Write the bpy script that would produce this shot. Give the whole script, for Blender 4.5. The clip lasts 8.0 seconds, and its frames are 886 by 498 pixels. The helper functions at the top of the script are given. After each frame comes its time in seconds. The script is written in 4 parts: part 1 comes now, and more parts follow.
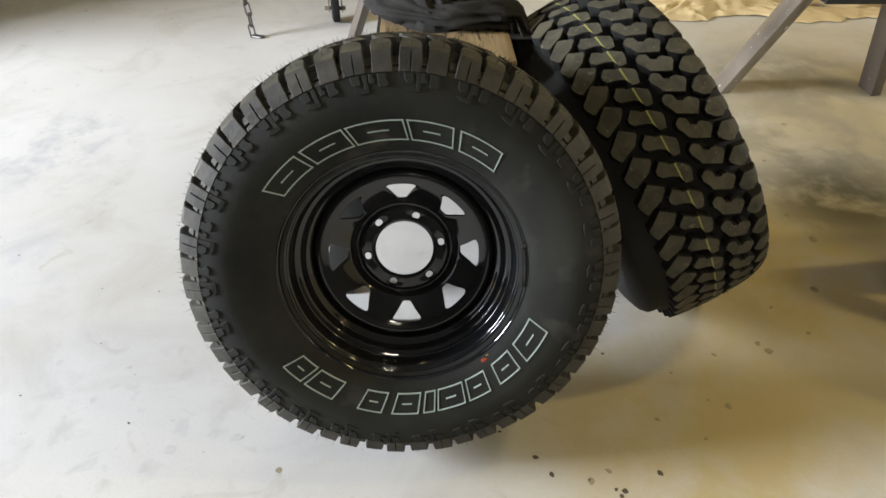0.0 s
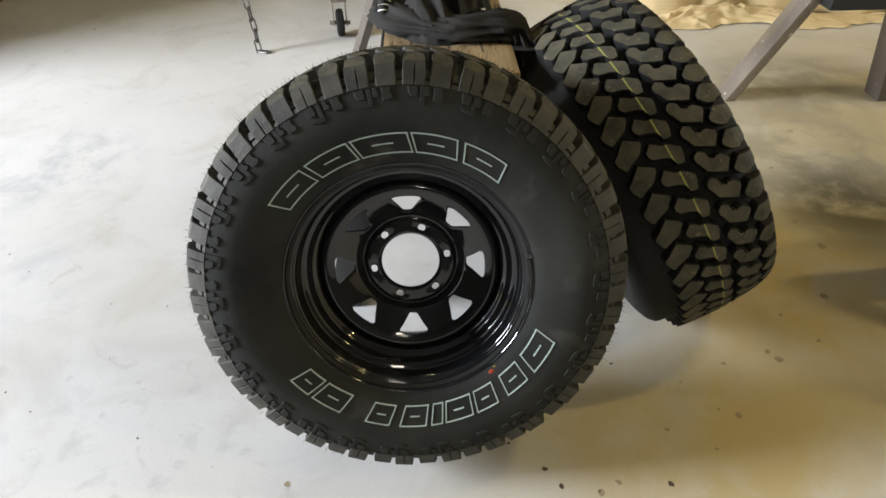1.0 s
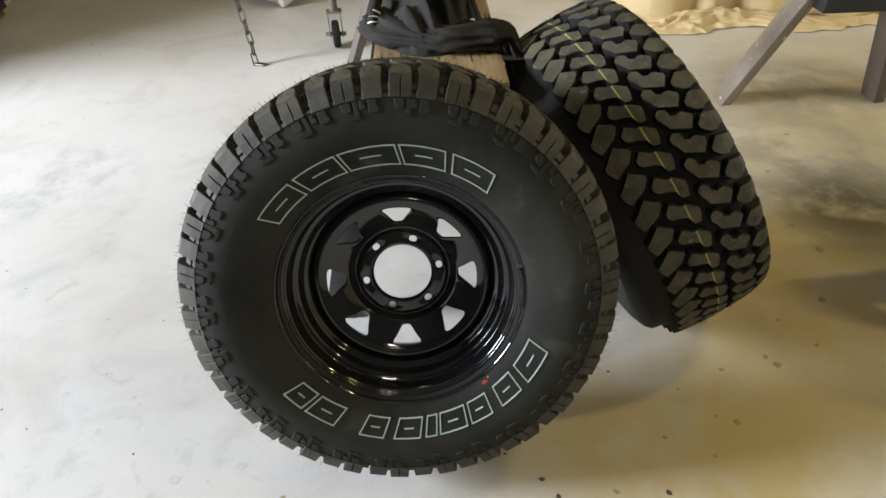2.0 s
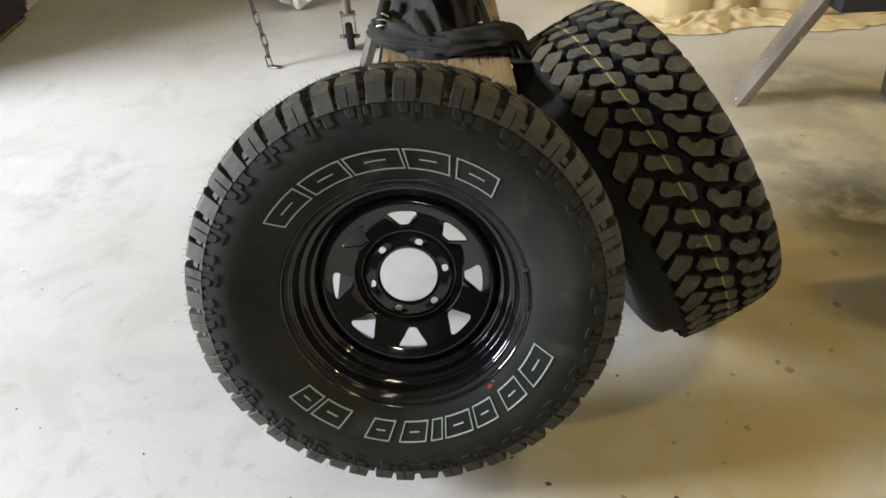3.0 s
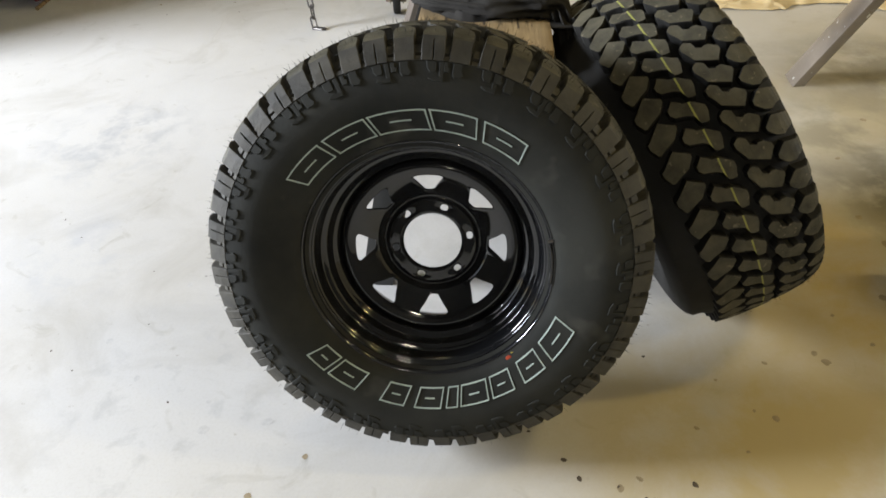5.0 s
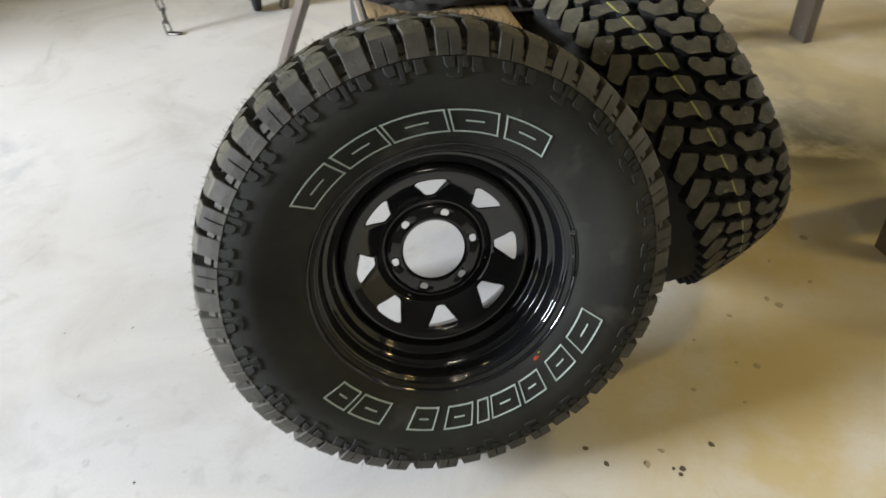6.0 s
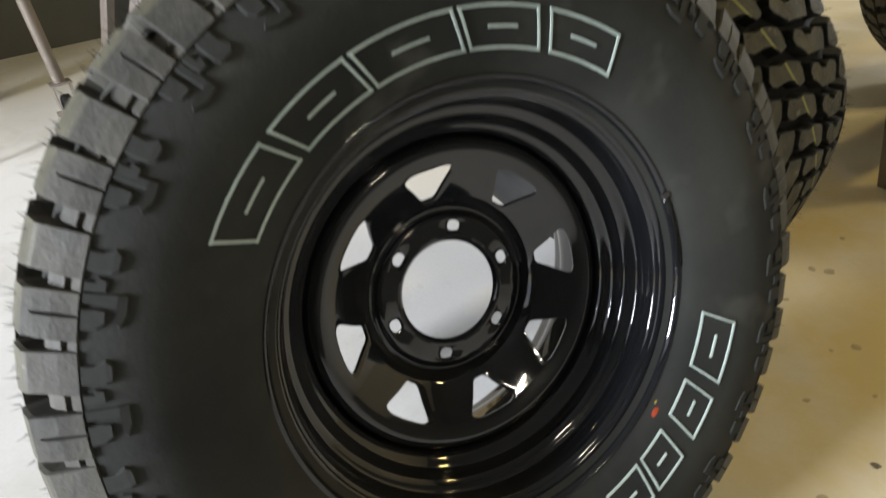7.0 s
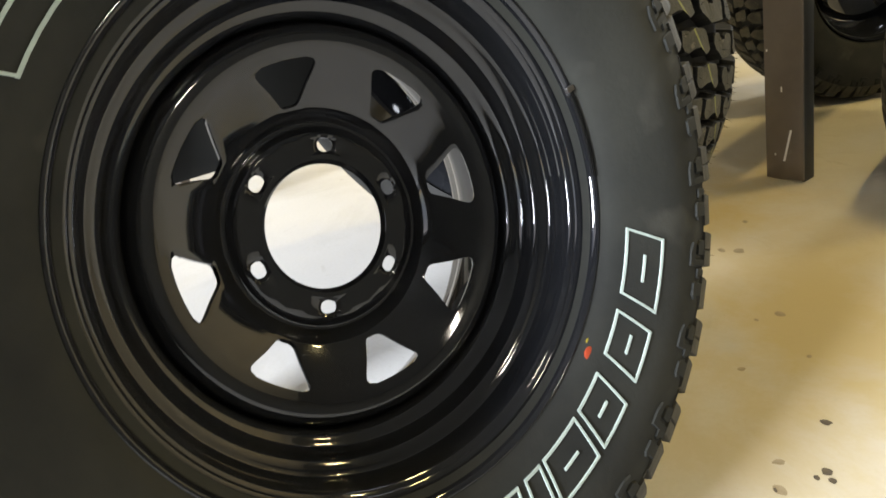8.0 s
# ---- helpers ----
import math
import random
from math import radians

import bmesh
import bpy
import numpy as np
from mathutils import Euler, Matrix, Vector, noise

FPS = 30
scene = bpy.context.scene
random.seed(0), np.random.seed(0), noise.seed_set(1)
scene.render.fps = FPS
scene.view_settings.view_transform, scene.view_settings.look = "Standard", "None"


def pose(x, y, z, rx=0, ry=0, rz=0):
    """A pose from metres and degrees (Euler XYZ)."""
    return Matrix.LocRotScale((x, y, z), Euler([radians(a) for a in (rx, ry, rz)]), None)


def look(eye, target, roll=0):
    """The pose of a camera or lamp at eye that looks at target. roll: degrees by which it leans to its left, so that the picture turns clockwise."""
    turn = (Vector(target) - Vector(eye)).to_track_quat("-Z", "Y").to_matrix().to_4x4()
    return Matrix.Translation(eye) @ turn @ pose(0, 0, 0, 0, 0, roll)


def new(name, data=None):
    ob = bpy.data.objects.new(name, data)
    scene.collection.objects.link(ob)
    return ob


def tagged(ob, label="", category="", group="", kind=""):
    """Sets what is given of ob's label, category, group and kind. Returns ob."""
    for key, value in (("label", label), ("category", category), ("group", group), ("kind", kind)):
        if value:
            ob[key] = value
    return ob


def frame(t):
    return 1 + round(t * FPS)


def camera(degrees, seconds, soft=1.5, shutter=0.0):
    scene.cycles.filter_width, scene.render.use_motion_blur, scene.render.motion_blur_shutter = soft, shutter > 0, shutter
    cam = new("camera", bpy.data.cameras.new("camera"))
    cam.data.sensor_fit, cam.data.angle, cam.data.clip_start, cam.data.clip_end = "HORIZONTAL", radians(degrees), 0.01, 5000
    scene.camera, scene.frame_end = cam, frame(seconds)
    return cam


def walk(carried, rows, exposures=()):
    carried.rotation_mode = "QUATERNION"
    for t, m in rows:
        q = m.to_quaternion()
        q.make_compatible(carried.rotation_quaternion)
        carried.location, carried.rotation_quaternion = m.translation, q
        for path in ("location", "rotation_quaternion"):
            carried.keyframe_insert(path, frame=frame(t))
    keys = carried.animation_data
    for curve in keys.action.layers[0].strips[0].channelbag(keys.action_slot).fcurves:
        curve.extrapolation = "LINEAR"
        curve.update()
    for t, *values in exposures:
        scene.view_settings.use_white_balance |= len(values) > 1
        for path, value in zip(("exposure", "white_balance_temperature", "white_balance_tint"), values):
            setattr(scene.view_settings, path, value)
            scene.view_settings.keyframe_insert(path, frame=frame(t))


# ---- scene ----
cam = camera(67.7, 8.0, soft=1.6, shutter=0.25)
ROWS = [
    (0, 0.0359, -0.9686, 1.1717, 51.170, -0.406, -1.823),
    (0.5, 0.0375, -0.9711, 1.1703, 51.600, -0.087, -1.798),
    (1, 0.0394, -0.9690, 1.1732, 52.129, 0.582, -1.744),
    (1.5, 0.0488, -0.9661, 1.1747, 52.703, 1.116, -2.346),
    (3, 0.0824, -0.9610, 1.1801, 52.849, 2.287, -0.802),
    (3.5, 0.0852, -0.9582, 1.1804, 53.553, 2.219, -0.096),
    (4, 0.0958, -0.9545, 1.1796, 53.229, 2.364, 0.313),
    (4.5, 0.1193, -0.9513, 1.1721, 52.653, 1.302, 1.154),
    (5, 0.1122, -0.9510, 1.1564, 50.700, 2.092, 3.902),
    (5.2, 0.0530, -0.9492, 1.1526, 49.647, 2.516, 2.963),
    (6.3, -0.2014, -0.7371, 1.1041, 49.538, 1.120, -19.205),
    (6.5, -0.2214, -0.6350, 1.0594, 49.248, 2.792, -23.751),
    (6.7, -0.2337, -0.5543, 0.9864, 50.913, 2.458, -27.694),
    (7, -0.2460, -0.5157, 0.8084, 57.401, 6.334, -29.393),
    (7.2, -0.2544, -0.4935, 0.7290, 57.764, 5.743, -31.180),
    (7.5, -0.2519, -0.4885, 0.6418, 60.622, 3.233, -36.607),
    (8, -0.2264, -0.4847, 0.6133, 63.868, 6.692, -38.740),
]
walk(cam, [(t, pose(x, y, z, rx, ry, rz)) for t, x, y, z, rx, ry, rz in ROWS],
     exposures=[(0, 0.05), (6.4, 0.05), (7.0, 0.28), (7.4, 0.55), (8, 0.80)])

# ---- world and light ----
world = bpy.data.worlds.new("sky")
scene.world = world
world.use_nodes = True
wn = world.node_tree.nodes
sky = wn.new("ShaderNodeTexSky")
sky.sky_type = "NISHITA"
sky.sun_disc = False
sky.sun_elevation = radians(40)
sky.sun_rotation = radians(250)
wn["Background"].inputs["Strength"].default_value = 0.12
world.node_tree.links.new(sky.outputs["Color"], wn["Background"].inputs["Color"])


def area_lamp(name, m, wide, high, watts, colour):
    """An area lamp: daylight through an opening, a ceiling tube, or added fill."""
    lamp = bpy.data.lights.new(name, "AREA")
    lamp.shape, lamp.size, lamp.size_y, lamp.energy, lamp.color = "RECTANGLE", wide, high, watts, colour
    ob = new(name, lamp)
    ob.matrix_world = m
    return ob


DOOR_X, BACK_Y, FRONT_Y, RIGHT_X, ROOF = -3.1, 3.9, -3.6, 4.2, 3.0
WINDOW_Y = 0.3
# the bright sky beyond the open door; the jambs cut its light
area_lamp("door_daylight", look((-6.0, -0.05, 1.9), (0.0, 0.5, 0.0)), 1.7, 1.7, 1180, (0.87, 0.915, 1.0))
area_lamp("window_daylight", look((RIGHT_X - 0.03, WINDOW_Y, 1.65), (1.9, 0.5, 0.0)), 0.8, 0.8, 42, (0.90, 0.94, 0.98))
# two tube lamps under the ceiling, one whiter, then two unseen fill lamps added
for x, y, watts, tint in ((0.3, -3.1, 21, (1.0, 0.91, 0.72)), (3.1, -1.2, 32, (1.0, 0.80, 0.36)), (1.9, 0.2, 19, (1.0, 0.78, 0.32)), (-0.9, 2.7, 15, (1.0, 0.80, 0.38))):
    area_lamp("tube_or_fill_lamp", pose(x, y, ROOF - 0.12), 0.42, 0.05, watts, tint)


# ---- materials ----
def material(name, colour, rough=0.6, metal=0.0, second=None, scale=8.0, detail=6.0, amount=1.0, bump=0.0, bump_scale=120.0,
             coat=0.0, spec=0.5, speck=None, speck_scale=60.0, speck_at=0.62, rough_var=0.0, stretch=None, vary=False):
    m = bpy.data.materials.new(name)
    m.use_nodes = True
    n, l = m.node_tree.nodes, m.node_tree.links
    b = n["Principled BSDF"]
    b.inputs["Roughness"].default_value = rough
    b.inputs["Metallic"].default_value = metal
    b.inputs["Coat Weight"].default_value = coat
    b.inputs["Specular IOR Level"].default_value = spec
    b.inputs["Coat Roughness"].default_value = 0.06
    tc = n.new("ShaderNodeTexCoord")
    where = tc.outputs["Object"]
    if vary:
        # alike pieces share a mesh: shift the grain from piece to piece
        info = n.new("ShaderNodeObjectInfo")
        far = n.new("ShaderNodeVectorMath")
        far.operation = "MULTIPLY_ADD"
        l.new(info.outputs["Random"], far.inputs[0])
        far.inputs[1].default_value = (7.0, 11.0, 5.0)
        l.new(where, far.inputs[2])
        where = far.outputs["Vector"]
    out = None

    def tex(sc, det=detail, rg=0.6):
        t = n.new("ShaderNodeTexNoise")
        t.inputs["Scale"].default_value, t.inputs["Detail"].default_value, t.inputs["Roughness"].default_value = sc, det, rg
        if stretch:
            mp = n.new("ShaderNodeMapping")
            mp.inputs["Scale"].default_value = stretch
            l.new(where, mp.inputs["Vector"])
            l.new(mp.outputs["Vector"], t.inputs["Vector"])
        else:
            l.new(where, t.inputs["Vector"])
        return t

    def ramp(fac, lo, hi):
        r = n.new("ShaderNodeMapRange")
        r.inputs["From Min"].default_value, r.inputs["From Max"].default_value = lo, hi
        l.new(fac, r.inputs["Value"])
        return r.outputs["Result"]

    def mix(fac, a, c):
        x = n.new("ShaderNodeMix")
        x.data_type = "RGBA"
        l.new(fac, x.inputs["Factor"])
        if isinstance(a, tuple):
            x.inputs["A"].default_value = (*a, 1)
        else:
            l.new(a, x.inputs["A"])
        x.inputs["B"].default_value = (*c, 1)
        return x.outputs["Result"]

    big = tex(scale)
    out = colour
    if second:
        out = mix(ramp(big.outputs["Fac"], 0.5 - 0.2 / amount, 0.5 + 0.2 / amount), out, second)
    if speck:
        sp = tex(speck_scale, 3.0)
        out = mix(ramp(sp.outputs["Fac"], speck_at, speck_at + 0.06), out, speck)
    if isinstance(out, tuple):
        b.inputs["Base Color"].default_value = (*out, 1)
    else:
        l.new(out, b.inputs["Base Color"])
    if rough_var:
        rr = n.new("ShaderNodeMapRange")
        rr.inputs["To Min"].default_value, rr.inputs["To Max"].default_value = rough - rough_var, rough + rough_var
        l.new(tex(scale * 2.7).outputs["Fac"], rr.inputs["Value"])
        l.new(rr.outputs["Result"], b.inputs["Roughness"])
    if bump:
        bn = n.new("ShaderNodeBump")
        bn.inputs["Strength"].default_value = bump
        bn.inputs["Distance"].default_value = 0.002
        l.new(tex(bump_scale, 4.0).outputs["Fac"], bn.inputs["Height"])
        l.new(bn.outputs["Normal"], b.inputs["Normal"])
    return m


RUBBER = material("rubber", (0.0175, 0.0184, 0.0178), 0.80, spec=0.15, second=(0.037, 0.0378, 0.0325), scale=5, amount=1.2, bump=0.16, bump_scale=190, rough_var=0.10, speck=(0.047, 0.047, 0.041), speck_scale=9, speck_at=0.60)
RUBBER_LUG = material("lug_rubber", (0.0225, 0.0220, 0.0188), 0.68, spec=0.28, second=(0.066, 0.061, 0.048), scale=17, bump=0.4, bump_scale=180, rough_var=0.14, vary=True)
RUBBER_TREAD = material("tread_rubber", (0.030, 0.029, 0.022), 0.62, spec=0.22, second=(0.085, 0.078, 0.054), scale=24, bump=0.45, bump_scale=200, rough_var=0.12, speck=(0.13, 0.115, 0.08), speck_scale=70, speck_at=0.64, vary=True)
RUBBER_DUSTY = material("dusty_rubber", (0.012, 0.0118, 0.0108), 0.7, spec=0.15, second=(0.021, 0.0205, 0.0190), scale=7, bump=0.3, bump_scale=150, rough_var=0.1)
MARK = material("white_rubber", (0.42, 0.50, 0.46), 0.6, second=(0.30, 0.36, 0.33), scale=40)
GLOSS = material("gloss_black_paint", (0.0095, 0.0100, 0.0114), 0.055, coat=0.3, bump=0.010, bump_scale=50, rough_var=0.03, scale=6)
ORANGE = material("orange_paint", (0.55, 0.07, 0.02), 0.6, second=(0.35, 0.05, 0.02), scale=90)
YELLOW = material("yellow_paint", (0.45, 0.36, 0.03), 0.6)
STEEL = material("painted_steel", (0.175, 0.142, 0.108), 0.45, second=(0.110, 0.088, 0.066), scale=6, speck=(0.42, 0.42, 0.40), speck_scale=26, speck_at=0.70, bump=0.1)
STEEL_PALE = material("worn_pale_steel", (0.23, 0.195, 0.16), 0.26, coat=0.6, second=(0.17, 0.145, 0.12), scale=9, speck=(0.55, 0.55, 0.53), speck_scale=34, speck_at=0.66, bump=0.1)
BROWN = material("brown_painted_steel", (0.105, 0.086, 0.070), 0.42, second=(0.078, 0.064, 0.052), scale=6, speck=(0.36, 0.35, 0.33), speck_scale=26, speck_at=0.72, bump=0.1)
BRIGHT = material("chipped_white", (0.75, 0.74, 0.70), 0.6)
DARK = material("dark_steel", (0.020, 0.021, 0.020), 0.5, second=(0.03, 0.03, 0.028), scale=8)
ZINC = material("chain_zinc", (0.16, 0.15, 0.14), 0.42, metal=0.8, second=(0.07, 0.065, 0.06), scale=60)
CASTER_RUBBER = material("rubber", (0.0110, 0.0113, 0.0108), 0.82, spec=0.14, second=(0.024, 0.0235, 0.0205), scale=6, amount=0.8, bump=0.3, bump_scale=160, rough_var=0.1, speck=(0.036, 0.035, 0.031), speck_scale=14, speck_at=0.64)
CLOTH = material("cream_canvas", (0.58, 0.46, 0.255), 0.9, second=(0.48, 0.37, 0.195), scale=5, bump=0.3, bump_scale=300)
JACKET = material("charcoal_fleece", (0.0135, 0.0128, 0.0115), 0.92, spec=0.2, second=(0.032, 0.0300, 0.0265), scale=9, bump=0.5, bump_scale=400)
WOOD = material("worn_plank", (0.37, 0.275, 0.145), 0.7, second=(0.15, 0.10, 0.048), scale=12, speck=(0.05, 0.035, 0.02), speck_scale=26, speck_at=0.58, bump=0.5, bump_scale=60, stretch=(3.0, 0.35, 1.0))
WALL_DARK = material("dark_wall", (0.10, 0.10, 0.094), 0.8, second=(0.075, 0.075, 0.07), scale=2, bump=0.1)
WALL = material("tan_wall", (0.34, 0.28, 0.17), 0.8, second=(0.28, 0.23, 0.14), scale=2, bump=0.1)
CEILING = material("ceiling_sheet", (0.14, 0.14, 0.137), 0.85, second=(0.11, 0.11, 0.107), scale=3)
RED = material("red_print", (0.22, 0.035, 0.035), 0.55, second=(0.15, 0.02, 0.025), scale=9)
NAVY = material("navy_print", (0.03, 0.028, 0.05), 0.55, second=(0.05, 0.035, 0.05), scale=9)
WHITE_CARD = material("white_card", (0.72, 0.70, 0.64), 0.7, second=(0.62, 0.59, 0.52), scale=6)


def striped_rubber():
    """Tread rubber with the maker's thin yellow paint line round the crown."""
    m = RUBBER_TREAD.copy()
    m.name = "striped_tread_rubber"
    n, l = m.node_tree.nodes, m.node_tree.links
    b = n["Principled BSDF"]
    src = b.inputs["Base Color"].links[0].from_socket
    tc = n.new("ShaderNodeTexCoord")
    sep = n.new("ShaderNodeSeparateXYZ")
    l.new(tc.outputs["Object"], sep.inputs[0])
    d = n.new("ShaderNodeMath")
    d.operation = "SUBTRACT"
    l.new(sep.outputs["Y"], d.inputs[0])
    d.inputs[1].default_value = STRIPE_Y
    a = n.new("ShaderNodeMath")
    a.operation = "ABSOLUTE"
    l.new(d.outputs[0], a.inputs[0])
    k = n.new("ShaderNodeMath")
    k.operation = "LESS_THAN"
    l.new(a.outputs[0], k.inputs[0])
    k.inputs[1].default_value = 0.0016
    f = n.new("ShaderNodeMath")
    f.operation = "MULTIPLY"
    l.new(k.outputs[0], f.inputs[0])
    f.inputs[1].default_value = 0.6
    x = n.new("ShaderNodeMix")
    x.data_type = "RGBA"
    l.new(f.outputs[0], x.inputs["Factor"])
    l.new(src, x.inputs["A"])
    x.inputs["B"].default_value = (0.36, 0.37, 0.09, 1)
    l.new(x.outputs["Result"], b.inputs["Base Color"])
    return m


STRIPE_Y = -0.004
RUBBER_STRIPE = striped_rubber()


def concrete():
    """Pale sealed concrete with cloudy stains, scuffs, small drips and shade painted in at the right."""
    m = bpy.data.materials.new("sealed_concrete")
    m.use_nodes = True
    n, l = m.node_tree.nodes, m.node_tree.links
    b = n["Principled BSDF"]
    tc = n.new("ShaderNodeTexCoord")

    def tex(sc, det, rg=0.6, dist=0.0):
        t = n.new("ShaderNodeTexNoise")
        t.inputs["Scale"].default_value, t.inputs["Detail"].default_value = sc, det
        t.inputs["Roughness"].default_value, t.inputs["Distortion"].default_value = rg, dist
        l.new(tc.outputs["Object"], t.inputs["Vector"])
        return t.outputs["Fac"]

    def ramp(v, lo, hi, to=1.0):
        r = n.new("ShaderNodeMapRange")
        r.inputs["From Min"].default_value, r.inputs["From Max"].default_value = lo, hi
        r.inputs["To Max"].default_value = to
        l.new(v, r.inputs["Value"])
        return r.outputs["Result"]

    def mix(fac, a, c):
        x = n.new("ShaderNodeMix")
        x.data_type = "RGBA"
        l.new(fac, x.inputs["Factor"])
        if isinstance(a, tuple):
            x.inputs["A"].default_value = (*a, 1)
        else:
            l.new(a, x.inputs["A"])
        x.inputs["B"].default_value = (*c, 1)
        return x.outputs["Result"]

    col = mix(ramp(tex(1.1, 5), 0.35, 0.65), (0.575, 0.57, 0.555), (0.51, 0.50, 0.475))
    col = mix(ramp(tex(2.6, 7, 0.65, 0.8), 0.50, 0.72, 0.75), col, (0.40, 0.385, 0.35))
    col = mix(ramp(tex(9.0, 6, 0.6, 1.2), 0.62, 0.74, 0.45), col, (0.30, 0.28, 0.23))
    col = mix(ramp(tex(34.0, 3), 0.70, 0.76, 0.5), col, (0.24, 0.20, 0.14))
    col = mix(ramp(tex(160.0, 3), 0.45, 0.8, 0.25), col, (0.40, 0.38, 0.34))
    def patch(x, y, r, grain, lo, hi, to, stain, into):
        """A soft-edged stain, also used for painted shade, with an uneven outline."""
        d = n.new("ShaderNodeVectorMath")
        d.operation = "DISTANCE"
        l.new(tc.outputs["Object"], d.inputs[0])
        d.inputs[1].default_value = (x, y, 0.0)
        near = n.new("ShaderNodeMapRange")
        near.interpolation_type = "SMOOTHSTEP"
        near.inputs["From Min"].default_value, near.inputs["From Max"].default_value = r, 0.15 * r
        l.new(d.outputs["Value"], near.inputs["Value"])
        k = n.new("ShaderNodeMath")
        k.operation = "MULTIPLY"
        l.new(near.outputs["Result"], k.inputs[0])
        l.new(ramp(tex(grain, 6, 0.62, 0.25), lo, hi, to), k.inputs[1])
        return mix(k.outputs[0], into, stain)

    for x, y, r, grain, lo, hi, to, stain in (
            # wide warm dimness of the shaded right side, put into the colour
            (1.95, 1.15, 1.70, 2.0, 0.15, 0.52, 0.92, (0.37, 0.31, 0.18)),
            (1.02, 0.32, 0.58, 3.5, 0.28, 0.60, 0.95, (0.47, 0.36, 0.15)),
            # shade in front and right of the wheel, painted yellow-brown
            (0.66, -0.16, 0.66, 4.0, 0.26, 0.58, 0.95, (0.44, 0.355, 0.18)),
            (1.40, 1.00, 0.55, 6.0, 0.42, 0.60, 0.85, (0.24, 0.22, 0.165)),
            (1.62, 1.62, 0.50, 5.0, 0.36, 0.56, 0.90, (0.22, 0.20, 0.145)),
            # dark cast shadow beyond the second wheel, painted on
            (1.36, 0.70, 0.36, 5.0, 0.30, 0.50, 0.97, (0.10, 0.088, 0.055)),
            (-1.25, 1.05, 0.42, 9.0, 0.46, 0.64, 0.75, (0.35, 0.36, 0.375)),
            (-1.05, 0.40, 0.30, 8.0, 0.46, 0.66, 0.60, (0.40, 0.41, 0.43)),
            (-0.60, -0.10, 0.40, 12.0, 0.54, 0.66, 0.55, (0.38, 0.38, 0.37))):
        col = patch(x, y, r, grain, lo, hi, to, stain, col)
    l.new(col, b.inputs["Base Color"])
    rr = n.new("ShaderNodeMapRange")
    rr.inputs["To Min"].default_value, rr.inputs["To Max"].default_value = 0.34, 0.62
    l.new(tex(5.0, 5), rr.inputs["Value"])
    l.new(rr.outputs["Result"], b.inputs["Roughness"])
    bn = n.new("ShaderNodeBump")
    bn.inputs["Strength"].default_value, bn.inputs["Distance"].default_value = 0.12, 0.002
    l.new(tex(70.0, 5), bn.inputs["Height"])
    l.new(bn.outputs["Normal"], b.inputs["Normal"])
    return m


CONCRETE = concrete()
STAIN = material("oil_drip", (0.05, 0.04, 0.03), 0.5, second=(0.09, 0.07, 0.05), scale=80)
PALE_SMUDGE = material("grey_smudge", (0.44, 0.435, 0.42), 0.6, second=(0.54, 0.535, 0.52), scale=90)
SMUDGE = material("brown_smudge", (0.24, 0.19, 0.11), 0.6, second=(0.34, 0.28, 0.19), scale=60)


# ---- mesh helpers ----
def part(name, bm, mat, parent=None, label="", m=None, smooth=True):
    me = bpy.data.meshes.new(name)
    bm.to_mesh(me)
    bm.free()
    return mesh_part(name, me, mat, parent, label, m, smooth)


def mesh_part(name, me, mat, parent=None, label="", m=None, smooth=True):
    if not me.materials:
        me.materials.append(mat)
        if smooth:
            for p in me.polygons:
                p.use_smooth = True
            me.set_sharp_from_angle(angle=radians(38))
    ob = new(name, me)
    if parent:
        ob.parent = parent
    if m is not None:
        ob.matrix_basis = m
    if label:
        ob["label"] = label
    return ob


def thing(name, label, category, m=None, group="", kind=""):
    ob = new(name)
    ob.empty_display_size = 0.1
    if m is not None:
        ob.matrix_basis = m
    return tagged(ob, label, category, group, kind)


def box(bm, m, sx, sy, sz, bevel=0.003):
    """A bevelled box of full sizes sx, sy, sz in the pose m."""
    made = bmesh.ops.create_cube(bm, size=1.0, matrix=m @ Matrix.Diagonal((sx, sy, sz, 1)))
    if bevel:
        edges = list({e for v in made["verts"] for e in v.link_edges})
        bmesh.ops.bevel(bm, geom=edges, offset=bevel, segments=2, profile=0.6, affect="EDGES")
    return bm


def bar(bm, a, b, wide, deep, up=(0, 0, 1), bevel=0.003):
    """A rectangular bar from a to b."""
    a, b = Vector(a), Vector(b)
    z = (b - a).normalized()
    x = Vector(up).cross(z)
    x = x.normalized() if x.length > 1e-4 else Vector((1, 0, 0))
    y = z.cross(x)
    m = Matrix((x, y, z)).transposed().to_4x4()
    m.translation = (a + b) / 2
    return box(bm, m, wide, deep, (b - a).length, bevel)


def lathe(bm, profile, n=96, closed=True):
    """Turns (radius, y) pairs round the local Y axis."""
    rings = []
    for r, y in profile:
        rings.append([bm.verts.new((r * math.cos(2 * math.pi * i / n), y, r * math.sin(2 * math.pi * i / n))) for i in range(n)])
    pairs = list(zip(rings, rings[1:]))
    if closed:
        pairs.append((rings[-1], rings[0]))
    for p, q in pairs:
        for i in range(n):
            j = (i + 1) % n
            bm.faces.new((p[i], p[j], q[j], q[i]))
    bmesh.ops.recalc_face_normals(bm, faces=bm.faces)
    return bm


